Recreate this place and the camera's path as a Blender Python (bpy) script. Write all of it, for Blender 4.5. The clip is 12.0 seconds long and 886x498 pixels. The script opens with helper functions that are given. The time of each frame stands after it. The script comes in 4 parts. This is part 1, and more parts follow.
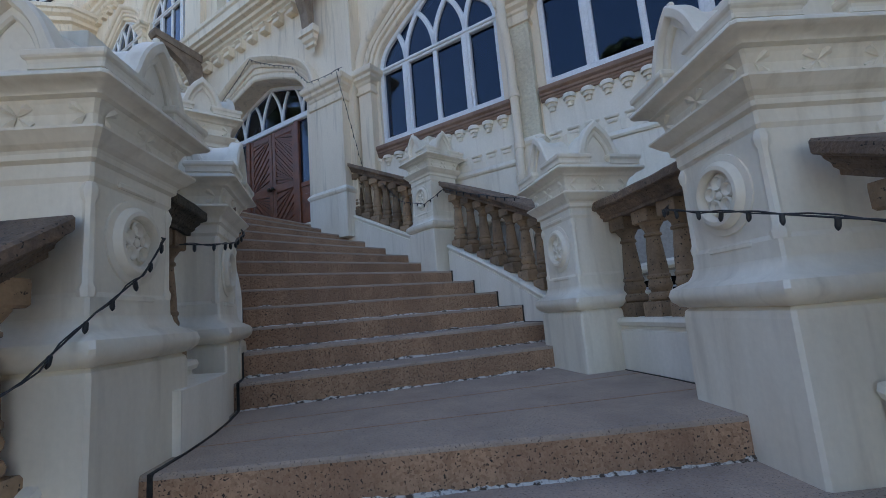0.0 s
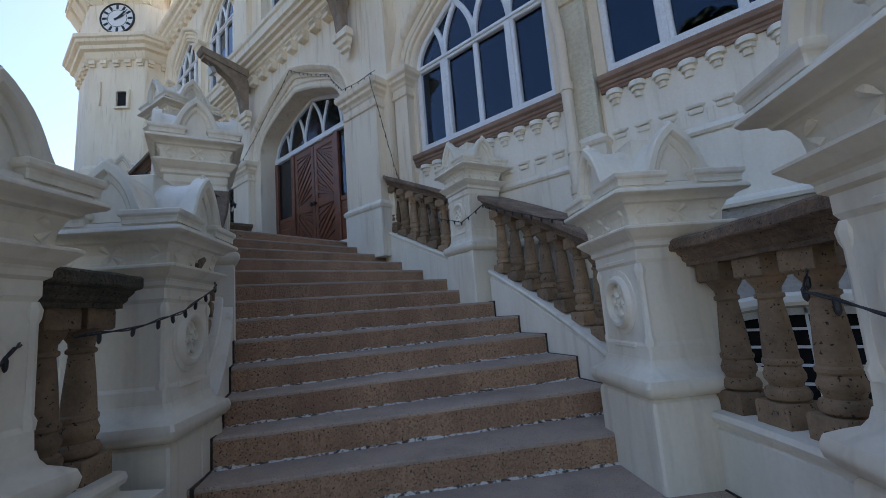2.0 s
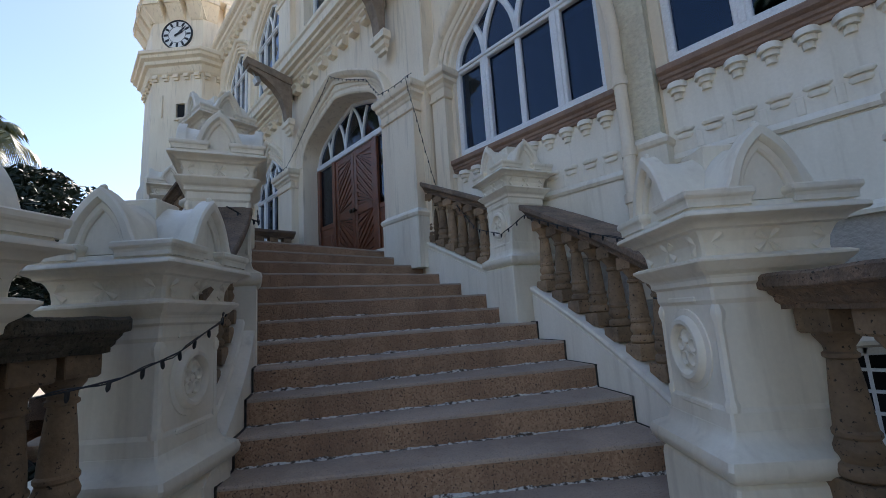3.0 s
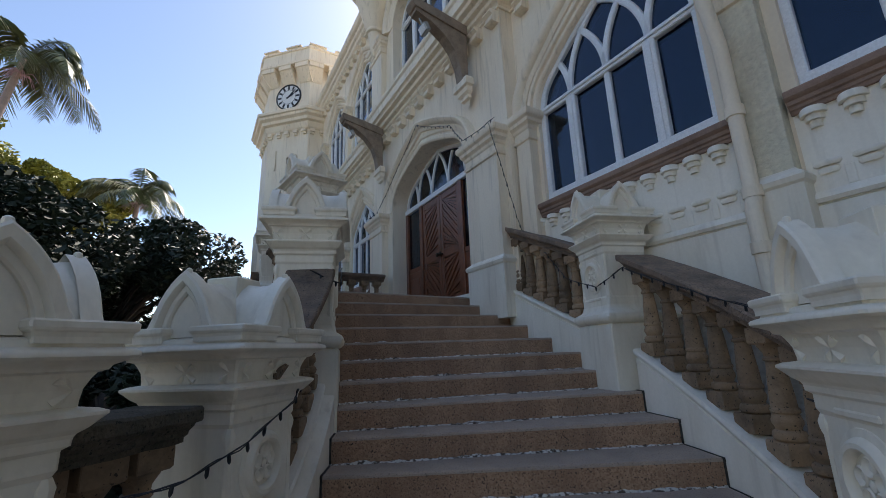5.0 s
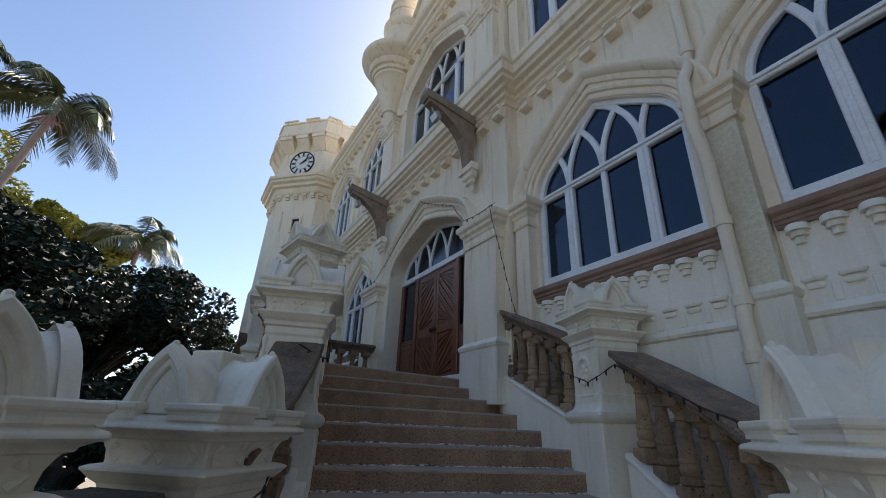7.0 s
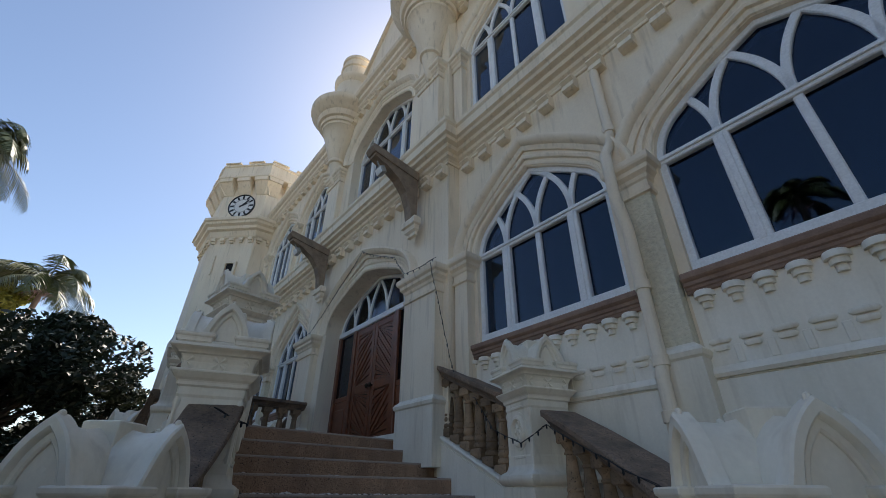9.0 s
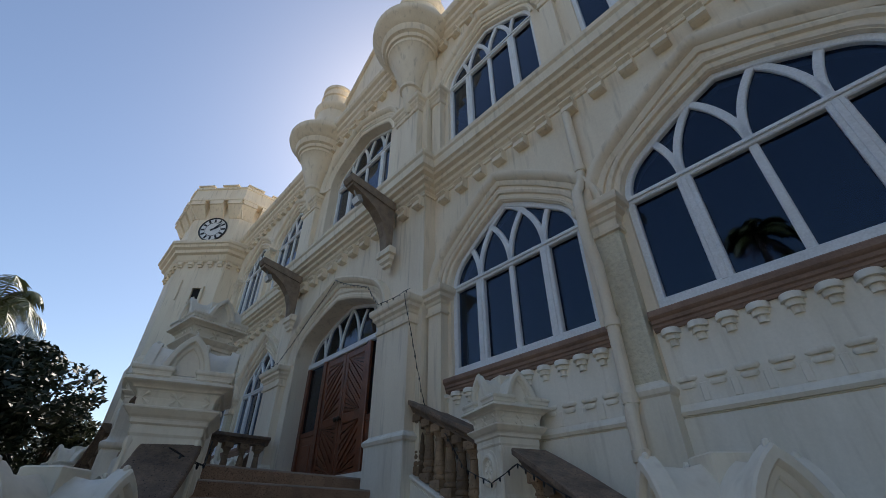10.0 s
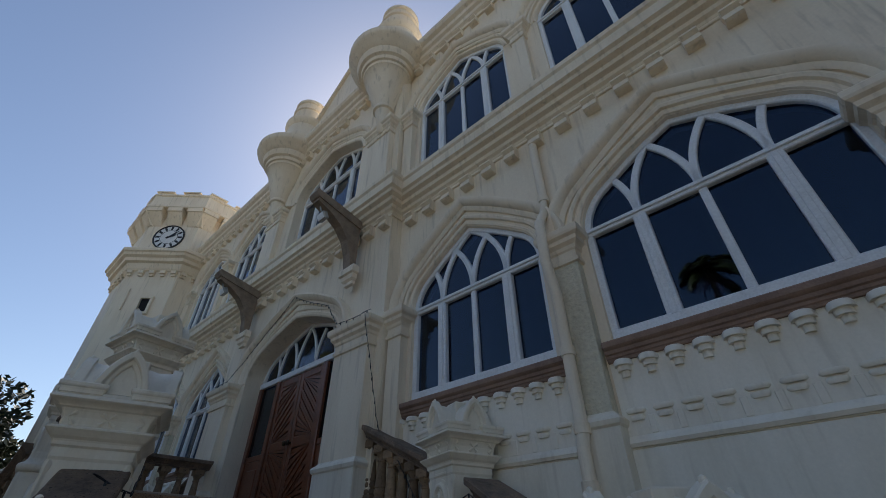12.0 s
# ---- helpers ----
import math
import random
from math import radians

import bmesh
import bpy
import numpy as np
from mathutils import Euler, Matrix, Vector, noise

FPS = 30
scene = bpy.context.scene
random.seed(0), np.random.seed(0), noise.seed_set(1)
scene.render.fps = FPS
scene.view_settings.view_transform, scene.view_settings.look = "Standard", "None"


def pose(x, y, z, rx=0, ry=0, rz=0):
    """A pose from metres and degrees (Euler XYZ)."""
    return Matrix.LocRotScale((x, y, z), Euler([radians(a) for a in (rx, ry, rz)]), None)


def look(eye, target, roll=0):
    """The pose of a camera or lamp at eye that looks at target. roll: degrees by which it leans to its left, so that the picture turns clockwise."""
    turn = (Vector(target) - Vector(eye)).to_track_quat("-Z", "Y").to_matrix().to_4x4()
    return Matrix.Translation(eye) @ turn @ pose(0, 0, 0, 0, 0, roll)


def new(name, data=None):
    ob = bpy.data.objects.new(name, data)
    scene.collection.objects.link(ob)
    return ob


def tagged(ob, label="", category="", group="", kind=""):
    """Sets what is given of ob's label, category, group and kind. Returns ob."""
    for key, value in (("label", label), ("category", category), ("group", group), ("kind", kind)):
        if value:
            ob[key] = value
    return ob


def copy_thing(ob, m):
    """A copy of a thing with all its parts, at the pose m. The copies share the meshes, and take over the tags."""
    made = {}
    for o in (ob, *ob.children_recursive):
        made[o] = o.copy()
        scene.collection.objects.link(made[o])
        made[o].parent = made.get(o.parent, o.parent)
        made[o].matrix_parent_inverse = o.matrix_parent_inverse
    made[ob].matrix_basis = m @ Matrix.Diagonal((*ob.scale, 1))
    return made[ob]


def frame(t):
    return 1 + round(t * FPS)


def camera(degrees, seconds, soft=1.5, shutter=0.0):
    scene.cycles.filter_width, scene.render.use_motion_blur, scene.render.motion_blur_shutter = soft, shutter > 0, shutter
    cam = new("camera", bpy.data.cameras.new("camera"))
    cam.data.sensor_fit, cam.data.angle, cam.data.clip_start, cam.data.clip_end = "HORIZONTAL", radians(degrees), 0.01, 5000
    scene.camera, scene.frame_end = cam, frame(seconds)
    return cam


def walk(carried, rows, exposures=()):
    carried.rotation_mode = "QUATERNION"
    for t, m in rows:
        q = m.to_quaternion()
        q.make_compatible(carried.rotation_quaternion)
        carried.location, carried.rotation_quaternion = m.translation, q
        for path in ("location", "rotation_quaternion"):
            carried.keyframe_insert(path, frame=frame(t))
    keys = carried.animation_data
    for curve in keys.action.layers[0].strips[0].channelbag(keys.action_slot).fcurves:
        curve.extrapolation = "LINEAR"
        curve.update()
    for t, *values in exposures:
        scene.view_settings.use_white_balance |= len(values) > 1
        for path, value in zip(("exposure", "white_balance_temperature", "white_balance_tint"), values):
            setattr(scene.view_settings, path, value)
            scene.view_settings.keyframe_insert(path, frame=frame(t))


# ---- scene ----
cam = camera(92.6, 12.0, 0.85)
PATH = [
    (0, (0.663, 0.278, 0.532), (-0.39, 1.954, 0.821), -4.8),
    (0.5, (0.663, 0.516, 0.619), (-0.443, 2.158, 0.905), -4.5),
    (1, (0.661, 0.702, 0.739), (-0.495, 2.309, 1.02), -4.1),
    (1.5, (0.557, 0.92, 0.861), (-0.675, 2.47, 1.141), -4.6),
    (2, (0.532, 1.101, 0.974), (-0.77, 2.591, 1.268), -4.6),
    (2.5, (0.516, 1.293, 1.131), (-0.862, 2.711, 1.43), -4.0),
    (3, (0.396, 1.435, 1.181), (-1.064, 2.768, 1.488), -3.7),
    (3.2, (0.305, 1.432, 1.171), (-1.157, 2.746, 1.543), -3.3),
    (4.8, (0.299, 1.629, 1.43), (-1.384, 2.622, 1.855), -2.7),
    (5, (0.295, 1.619, 1.449), (-1.384, 2.597, 1.923), -2.2),
    (5.5, (0.322, 1.598, 1.484), (-1.342, 2.544, 2.063), -0.6),
    (6, (0.339, 1.588, 1.51), (-1.304, 2.52, 2.167), 0.7),
    (6.5, (0.362, 1.587, 1.535), (-1.25, 2.507, 2.277), 1.6),
    (7, (0.368, 1.599, 1.544), (-1.216, 2.534, 2.329), 2.3),
    (7.5, (0.387, 1.609, 1.552), (-1.131, 2.596, 2.402), 1.8),
    (7.7, (0.405, 1.614, 1.555), (-1.092, 2.613, 2.427), 1.8),
    (9.5, (0.461, 1.626, 1.624), (-0.828, 2.734, 2.679), -0.0),
    (10, (0.482, 1.617, 1.642), (-0.744, 2.741, 2.752), -0.2),
    (10.5, (0.475, 1.637, 1.645), (-0.707, 2.789, 2.774), -0.6),
    (11, (0.501, 1.632, 1.648), (-0.64, 2.798, 2.805), -0.4),
    (11.5, (0.525, 1.629, 1.664), (-0.579, 2.81, 2.841), -0.3),
    (12, (0.524, 1.639, 1.663), (-0.553, 2.833, 2.853), -0.4),
]
EXPOSURE = [(0, 1.57, 6150, 14), (2.5, 1.31, 6300, 14), (5.0, 1.07, 6450, 13), (7.0, 0.96, 6450, 12), (9.5, 0.68, 6500, 11), (10.5, 0.45, 6450, 11), (12, 0.33, 6400, 11)]
walk(cam, [(t, look(eye, target, roll)) for t, eye, target, roll in PATH], EXPOSURE)

# ---- light ----
world = bpy.data.worlds.new("world")
scene.world = world
world.use_nodes = True
wn = world.node_tree
sky = wn.nodes.new("ShaderNodeTexSky")
sky.sky_type, sky.sun_disc = "NISHITA", False
SUN_EL, SUN_AZ = 46.0, -48.0          # the sun stands behind the building
sky.sun_elevation, sky.sun_rotation = radians(SUN_EL), radians(SUN_AZ)
sky.dust_density, sky.air_density = 0.6, 1.0
bg = wn.nodes["Background"]
bg.inputs[1].default_value = 0.105
wn.links.new(sky.outputs[0], bg.inputs[0])
sun_data = bpy.data.lights.new("sun", "SUN")
sun_data.energy, sun_data.angle, sun_data.color = 4.2, radians(0.5), (1.0, 0.93, 0.82)
sun = new("sun", sun_data)
sd = Vector((math.sin(radians(SUN_AZ)) * math.cos(radians(SUN_EL)), math.cos(radians(SUN_AZ)) * math.cos(radians(SUN_EL)), math.sin(radians(SUN_EL))))
sun.matrix_world = look(sd * 60, (0, 0, 0))

# ---- materials ----
def mat(name, base, rough=0.7, second=None, scale=3.0, amount=0.5, grain=60.0, bump=0.15, speck=None, speck_scale=120.0, speck_at=0.62, vary=0.0, metal=0.0, streak=False, dist=0.01, edge=(0.42, 0.75), fleck=None, grit=0.35, runs=0.0):
    """Two-scale procedural surface: broad stains, fine grain, optional specks, per-piece variation."""
    m = bpy.data.materials.new(name)
    m.use_nodes = True
    n, l = m.node_tree.nodes, m.node_tree.links
    b = n["Principled BSDF"]
    b.inputs["Roughness"].default_value = rough
    b.inputs["Metallic"].default_value = metal
    geo = n.new("ShaderNodeNewGeometry")
    src = geo.outputs["Position"]
    if streak:
        mp = n.new("ShaderNodeMapping")
        mp.inputs["Scale"].default_value = (1.0, 1.0, 0.22)
        l.new(src, mp.inputs["Vector"])
        ssrc = mp.outputs[0]
    else:
        ssrc = src
    big = n.new("ShaderNodeTexNoise")
    big.inputs["Scale"].default_value, big.inputs["Detail"].default_value, big.inputs["Roughness"].default_value = scale, 6, 0.65
    l.new(ssrc, big.inputs["Vector"])
    ramp = n.new("ShaderNodeValToRGB")
    ramp.color_ramp.elements[0].position, ramp.color_ramp.elements[1].position = edge
    ramp.color_ramp.elements[0].color, ramp.color_ramp.elements[1].color = (0, 0, 0, 1), (amount, amount, amount, 1)
    l.new(big.outputs[0], ramp.inputs[0])
    mix = n.new("ShaderNodeMixRGB")
    mix.inputs[1].default_value = (*base, 1)
    mix.inputs[2].default_value = (*(second or [c * 0.7 for c in base]), 1)
    l.new(ramp.outputs[0], mix.inputs[0])
    fine = n.new("ShaderNodeTexNoise")
    fine.inputs["Scale"].default_value, fine.inputs["Detail"].default_value = grain, 5
    l.new(src, fine.inputs["Vector"])
    out = mix.outputs[0]
    if speck:
        sp = n.new("ShaderNodeTexNoise")
        sp.inputs["Scale"].default_value, sp.inputs["Detail"].default_value = speck_scale, 2
        l.new(src, sp.inputs["Vector"])
        sr = n.new("ShaderNodeValToRGB")
        sr.color_ramp.elements[0].position, sr.color_ramp.elements[1].position = speck_at, speck_at + 0.05
        l.new(sp.outputs[0], sr.inputs[0])
        sm = n.new("ShaderNodeMixRGB")
        sm.inputs[2].default_value = (*speck, 1)
        l.new(sr.outputs[0], sm.inputs[0])
        l.new(out, sm.inputs[1])
        out = sm.outputs[0]
    if runs:
        rm = n.new("ShaderNodeMapping")
        rm.inputs["Scale"].default_value = (9.0, 9.0, 0.8)
        l.new(src, rm.inputs["Vector"])
        rn = n.new("ShaderNodeTexNoise")
        rn.inputs["Scale"].default_value, rn.inputs["Detail"].default_value = 1.3, 7
        l.new(rm.outputs[0], rn.inputs["Vector"])
        rr = n.new("ShaderNodeMapRange")
        rr.inputs[1].default_value, rr.inputs[2].default_value, rr.inputs[4].default_value = 0.56, 0.74, runs
        l.new(rn.outputs[0], rr.inputs[0])
        rx = n.new("ShaderNodeMixRGB")
        rx.inputs[2].default_value = (0.30, 0.235, 0.15, 1)
        l.new(rr.outputs[0], rx.inputs[0])
        l.new(out, rx.inputs[1])
        out = rx.outputs[0]
    if fleck:
        fl = n.new("ShaderNodeTexVoronoi")
        fl.inputs["Scale"].default_value = speck_scale * 0.8
        l.new(src, fl.inputs["Vector"])
        fr = n.new("ShaderNodeSeparateColor")
        l.new(fl.outputs["Color"], fr.inputs[0])
        fm = n.new("ShaderNodeMapRange")
        fm.inputs[1].default_value, fm.inputs[2].default_value = 0.35, 1.0
        fm.inputs[4].default_value = 0.75
        l.new(fr.outputs[0], fm.inputs[0])
        fx = n.new("ShaderNodeMixRGB")
        fx.inputs[2].default_value = (*fleck, 1)
        l.new(fm.outputs[0], fx.inputs[0])
        l.new(out, fx.inputs[1])
        out = fx.outputs[0]
    g = n.new("ShaderNodeMixRGB")
    g.blend_type = "MULTIPLY"
    g.inputs[0].default_value = grit
    l.new(out, g.inputs[1])
    l.new(fine.outputs[0], g.inputs[2])
    gain = n.new("ShaderNodeMixRGB")
    gain.blend_type = "MULTIPLY"
    gain.inputs[0].default_value = 1.0
    gain.inputs[2].default_value = (1.2, 1.2, 1.2, 1)
    l.new(g.outputs[0], gain.inputs[1])
    out = gain.outputs[0]
    if vary:
        info = n.new("ShaderNodeObjectInfo")
        mr = n.new("ShaderNodeMapRange")
        mr.inputs[3].default_value, mr.inputs[4].default_value = 1 - vary, 1 + vary
        l.new(info.outputs["Random"], mr.inputs[0])
        vm = n.new("ShaderNodeVectorMath")
        vm.operation = "SCALE"
        l.new(out, vm.inputs[0])
        l.new(mr.outputs[0], vm.inputs[3])
        out = vm.outputs[0]
    l.new(out, b.inputs["Base Color"])
    bp = n.new("ShaderNodeBump")
    bp.inputs["Strength"].default_value, bp.inputs["Distance"].default_value = bump, dist
    add = n.new("ShaderNodeMath")
    l.new(fine.outputs[0], add.inputs[0])
    l.new(big.outputs[0], add.inputs[1])
    l.new(add.outputs[0], bp.inputs["Height"])
    l.new(bp.outputs[0], b.inputs["Normal"])
    return m


WHITE = mat("white_paint", (0.81, 0.755, 0.65), 0.55, (0.58, 0.525, 0.40), 2.2, 0.5, 45, 0.06, streak=True, grit=0.12, runs=0.24)
CREAM = mat("cream_paint", (0.79, 0.685, 0.53), 0.6, (0.62, 0.49, 0.335), 1.6, 0.6, 35, 0.08, streak=True, grit=0.15, runs=0.40)
ROUGHCAST = mat("cream_roughcast", (0.72, 0.66, 0.50), 0.75, (0.48, 0.39, 0.26), 4.0, 0.8, 22, 0.9, streak=True, dist=0.03)
PLINTH = mat("grey_roughcast", (0.50, 0.47, 0.42), 0.85, (0.34, 0.31, 0.26), 2.5, 0.8, 30, 0.9, streak=True, dist=0.02)
PIERW = mat("pier_paint", (0.78, 0.72, 0.60), 0.45, (0.56, 0.475, 0.34), 2.6, 0.6, 40, 0.06, streak=True, grit=0.12, runs=0.26)
TREAD = mat("worn_tread", (0.47, 0.365, 0.28), 0.75, (0.27, 0.205, 0.16), 2.5, 0.85, 90, 0.5, (0.13, 0.10, 0.085), 120, 0.61, vary=0.06, fleck=(0.38, 0.31, 0.26))
RISER = mat("granite_riser", (0.50, 0.31, 0.19), 0.8, (0.20, 0.115, 0.075), 2.4, 0.85, 90, 0.7, (0.035, 0.026, 0.02), 85, 0.60, vary=0.08, fleck=(0.30, 0.17, 0.10), streak=True)
MORTAR = mat("flaking_mortar", (0.78, 0.74, 0.67), 0.9, (0.11, 0.08, 0.055), 26.0, 1.0, 90, 0.8, edge=(0.48, 0.56))
JOINT = mat("dirty_joint", (0.03, 0.026, 0.022), 0.9, (0.10, 0.085, 0.07), 20, 0.8, 90, 0.5)
COPING = mat("coping_stone", (0.27, 0.185, 0.125), 0.85, (0.05, 0.042, 0.034), 4.0, 1.0, 60, 0.8, (0.03, 0.026, 0.02), 70, 0.63, vary=0.12, fleck=(0.16, 0.115, 0.085))
# coping with moss, its colour also darkened for the shade of the trees
MOSS_SHADE = mat("mossy_shaded_coping", (0.12, 0.098, 0.07), 0.9, (0.028, 0.028, 0.018), 5.0, 1.0, 60, 0.9, (0.02, 0.02, 0.014), 70, 0.60, vary=0.12, fleck=(0.075, 0.062, 0.045))
BALUST = mat("baluster_stone", (0.33, 0.22, 0.13), 0.75, (0.085, 0.058, 0.036), 5.0, 0.8, 50, 0.4, (0.05, 0.035, 0.022), 60, 0.64, vary=0.35)
WOOD = mat("weathered_timber", (0.30, 0.225, 0.16), 0.75, (0.12, 0.085, 0.06), 6.0, 0.7, 60, 0.5)
DOORW = mat("varnished_wood", (0.215, 0.072, 0.032), 0.28, (0.075, 0.026, 0.013), 6.0, 0.8, 70, 0.3)
SILLST = mat("brown_sill", (0.33, 0.215, 0.155), 0.75, (0.16, 0.10, 0.075), 3.0, 0.9, 60, 0.5)
FRAME = mat("window_paint", (0.82, 0.83, 0.84), 0.4, (0.6, 0.6, 0.58), 5.0, 0.35, 50, 0.1)
# unseen ground; pale warm colour picked to throw bounce light on the facade
GROUND = mat("bounce_ground", (0.34, 0.29, 0.23), 0.9, (0.24, 0.20, 0.155), 1.5, 0.8, 40, 0.5)
BLACK = mat("black_plastic", (0.012, 0.013, 0.016), 0.45, None, 8, 0.3, 60, 0.05)
IRON = mat("grey_metal", (0.35, 0.35, 0.34), 0.4, None, 8, 0.5, 60, 0.1, metal=0.7)
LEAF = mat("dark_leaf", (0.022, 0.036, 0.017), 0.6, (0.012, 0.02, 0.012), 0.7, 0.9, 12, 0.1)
# sunlight is put into this leaf colour: brighter and yellower
LEAF2 = mat("sun_tinted_leaf", (0.34, 0.32, 0.055), 0.6, (0.07, 0.10, 0.022), 0.5, 0.9, 12, 0.1)
PALM = mat("palm_frond", (0.115, 0.125, 0.04), 0.45, (0.045, 0.06, 0.02), 0.8, 0.9, 12, 0.1)
BARK = mat("palm_bark", (0.34, 0.25, 0.21), 0.8, (0.2, 0.15, 0.12), 3, 0.8, 20, 0.4)
TRUNK = mat("dark_bark", (0.06, 0.048, 0.038), 0.9, None, 3, 0.8, 20, 0.4)
FLOWER = mat("palm_flower", (0.42, 0.26, 0.28), 0.8, None, 3, 0.6, 20, 0.2)
DIAL = mat("clock_dial", (0.75, 0.75, 0.74), 0.5, (0.55, 0.55, 0.55), 3, 0.3, 30, 0.05)
# near black: the darkness of unlit rooms is put into the colour
INDARK = mat("interior_shade", (0.012, 0.012, 0.014), 0.9, None, 2, 0.5, 20, 0.1)
CURT = mat("pale_curtain", (0.5, 0.5, 0.5), 0.8, (0.35, 0.36, 0.38), 4, 0.6, 30, 0.2)
BRASS = mat("dark_bronze", (0.06, 0.045, 0.03), 0.4, None, 8, 0.4, 50, 0.1, metal=0.8)


def glass_mat():
    m = bpy.data.materials.new("window_glass")
    m.use_nodes = True
    b = m.node_tree.nodes["Principled BSDF"]
    b.inputs["Base Color"].default_value = (0.10, 0.16, 0.30, 1)
    b.inputs["Specular Tint"].default_value = (0.62, 0.80, 1.0, 1)
    b.inputs["Roughness"].default_value = 0.015
    b.inputs["IOR"].default_value = 1.57
    b.inputs["Transmission Weight"].default_value = 1.0
    return m


GLASS = glass_mat()

# ---- building helpers ----
def mesh_ob(name, bm, material, smooth=False):
    bmesh.ops.recalc_face_normals(bm, faces=bm.faces)
    me = bpy.data.meshes.new(name)
    bm.to_mesh(me)
    bm.free()
    me.materials.append(material)
    if smooth:
        for p in me.polygons:
            p.use_smooth = True
        me.set_sharp_from_angle(angle=radians(38))
    return new(name, me)


def part(name, bm, material, parent, label="", smooth=False):
    ob = mesh_ob(name, bm, material, smooth)
    ob.parent = parent
    if label:
        ob["label"] = label
    return ob


def piece(name, me, m, parent):
    """A piece on shared mesh data."""
    ob = new(name, me)
    ob.parent = parent
    ob.matrix_local = m
    return ob


def shared(bm, name, material, smooth=False):
    ob = mesh_ob(name, bm, material, smooth)
    me = ob.data
    bpy.data.objects.remove(ob)
    return me


def empty(name, m=None):
    ob = new(name)
    ob.empty_display_size = 0.1
    if m is not None:
        ob.matrix_world = m
    return ob


def add_box(bm, x0, x1, y0, y1, z0, z1, bevel=0.0, seg=1):
    r = bmesh.ops.create_cube(bm, size=1, matrix=Matrix.Translation(((x0 + x1) / 2, (y0 + y1) / 2, (z0 + z1) / 2)) @ Matrix.Diagonal((abs(x1 - x0), abs(y1 - y0), abs(z1 - z0), 1)))
    if bevel:
        es = list({e for v in r["verts"] for e in v.link_edges})
        bmesh.ops.bevel(bm, geom=es, offset=bevel, segments=seg, affect="EDGES", profile=0.5)
    return bm


def bm_box(*a, **k):
    return add_box(bmesh.new(), *a, **k)


def lathe(bm, prof, n=16, m=None, sq=False, closed=True):
    """Turns (radius, z) rows round z; sq makes square rings with the corners clipped."""
    rings = []
    for r, z in prof:
        ring = []
        for i in range(n):
            a = 2 * math.pi * i / n
            if sq:
                c = 0.04
                k = i % 8
                x, y = [(1, -1 + c), (1, 1 - c), (1 - c, 1), (-1 + c, 1), (-1, 1 - c), (-1, -1 + c), (-1 + c, -1), (1 - c, -1)][k]
                v = Vector((r * x, r * y, z))
            else:
                v = Vector((r * math.cos(a), r * math.sin(a), z))
            ring.append(bm.verts.new(m @ v if m else v))
        rings.append(ring)
    for A, B in zip(rings, rings[1:]):
        for j in range(n):
            bm.faces.new((A[j], A[(j + 1) % n], B[(j + 1) % n], B[j]))
    if closed:
        bm.faces.new(rings[0][::-1])
        bm.faces.new(rings[-1])
    return bm


def sweep(bm, stations, closed_profile=True, caps=True):
    """Joins rows of points station by station."""
    rings = [[bm.verts.new(p) for p in st] for st in stations]
    n = len(rings[0])
    for A, B in zip(rings, rings[1:]):
        for j in range(n if closed_profile else n - 1):
            bm.faces.new((A[j], A[(j + 1) % n], B[(j + 1) % n], B[j]))
    if caps and closed_profile:
        bm.faces.new(rings[0][::-1])
        bm.faces.new(rings[-1])
    return bm


def tube(bm, pts, r, n=6):
    """A tube through points."""
    st = []
    pts = [Vector(p) for p in pts]
    for i, p in enumerate(pts):
        d = (pts[min(i + 1, len(pts) - 1)] - pts[max(i - 1, 0)]).normalized()
        u = d.orthogonal().normalized() if abs(d.z) > 0.95 else d.cross(Vector((0, 0, 1))).normalized()
        w = d.cross(u)
        rr = r[i] if isinstance(r, (list, tuple)) else r
        st.append([p + rr * (math.cos(2 * math.pi * k / n) * u + math.sin(2 * math.pi * k / n) * w) for k in range(n)])
    return sweep(bm, st)


# ---- the curved stair: two mirrored flights about the door's axis ----
H = 0.175
CX, CY = -4.75, -1.33
AXIS = -6.95
TOP = 13 * H
GZ = -9 * H
RI, RO = 4.22, 6.90


def arc(r, a, z=0.0, side=1):
    x = CX + r * math.cos(radians(a))
    return Vector((x if side > 0 else 2 * AXIS - x, CY + r * math.sin(radians(a)), z))


def step_angle(k):
    return 50.2 + 3.7 * (k - 1) if k > 0 else 34.9 + 3.7 * k


def slope(a):
    """Height of the line of nosings at an angle."""
    if a < 34.9:
        return (a - 34.9) / 3.7 * H
    if a < 50.2:
        return 0.0
    return min((a - 50.2) / 3.7 * H + H * 0.5, TOP)


def arc_sweep(bm, prof, a0, a1, zf, side=1, n=12):
    st = []
    for i in range(n + 1):
        a = a0 + (a1 - a0) * i / n
        st.append([arc(r, a, zf(a) + z, side) for r, z in prof])
    return sweep(bm, st)


def sector(bm, r0, r1, a0, a1, z0, z1, side=1, n=6):
    return arc_sweep(bm, [(r0, z0), (r1, z0), (r1, z1), (r0, z1)], a0, a1, lambda a: 0.0, side, n)


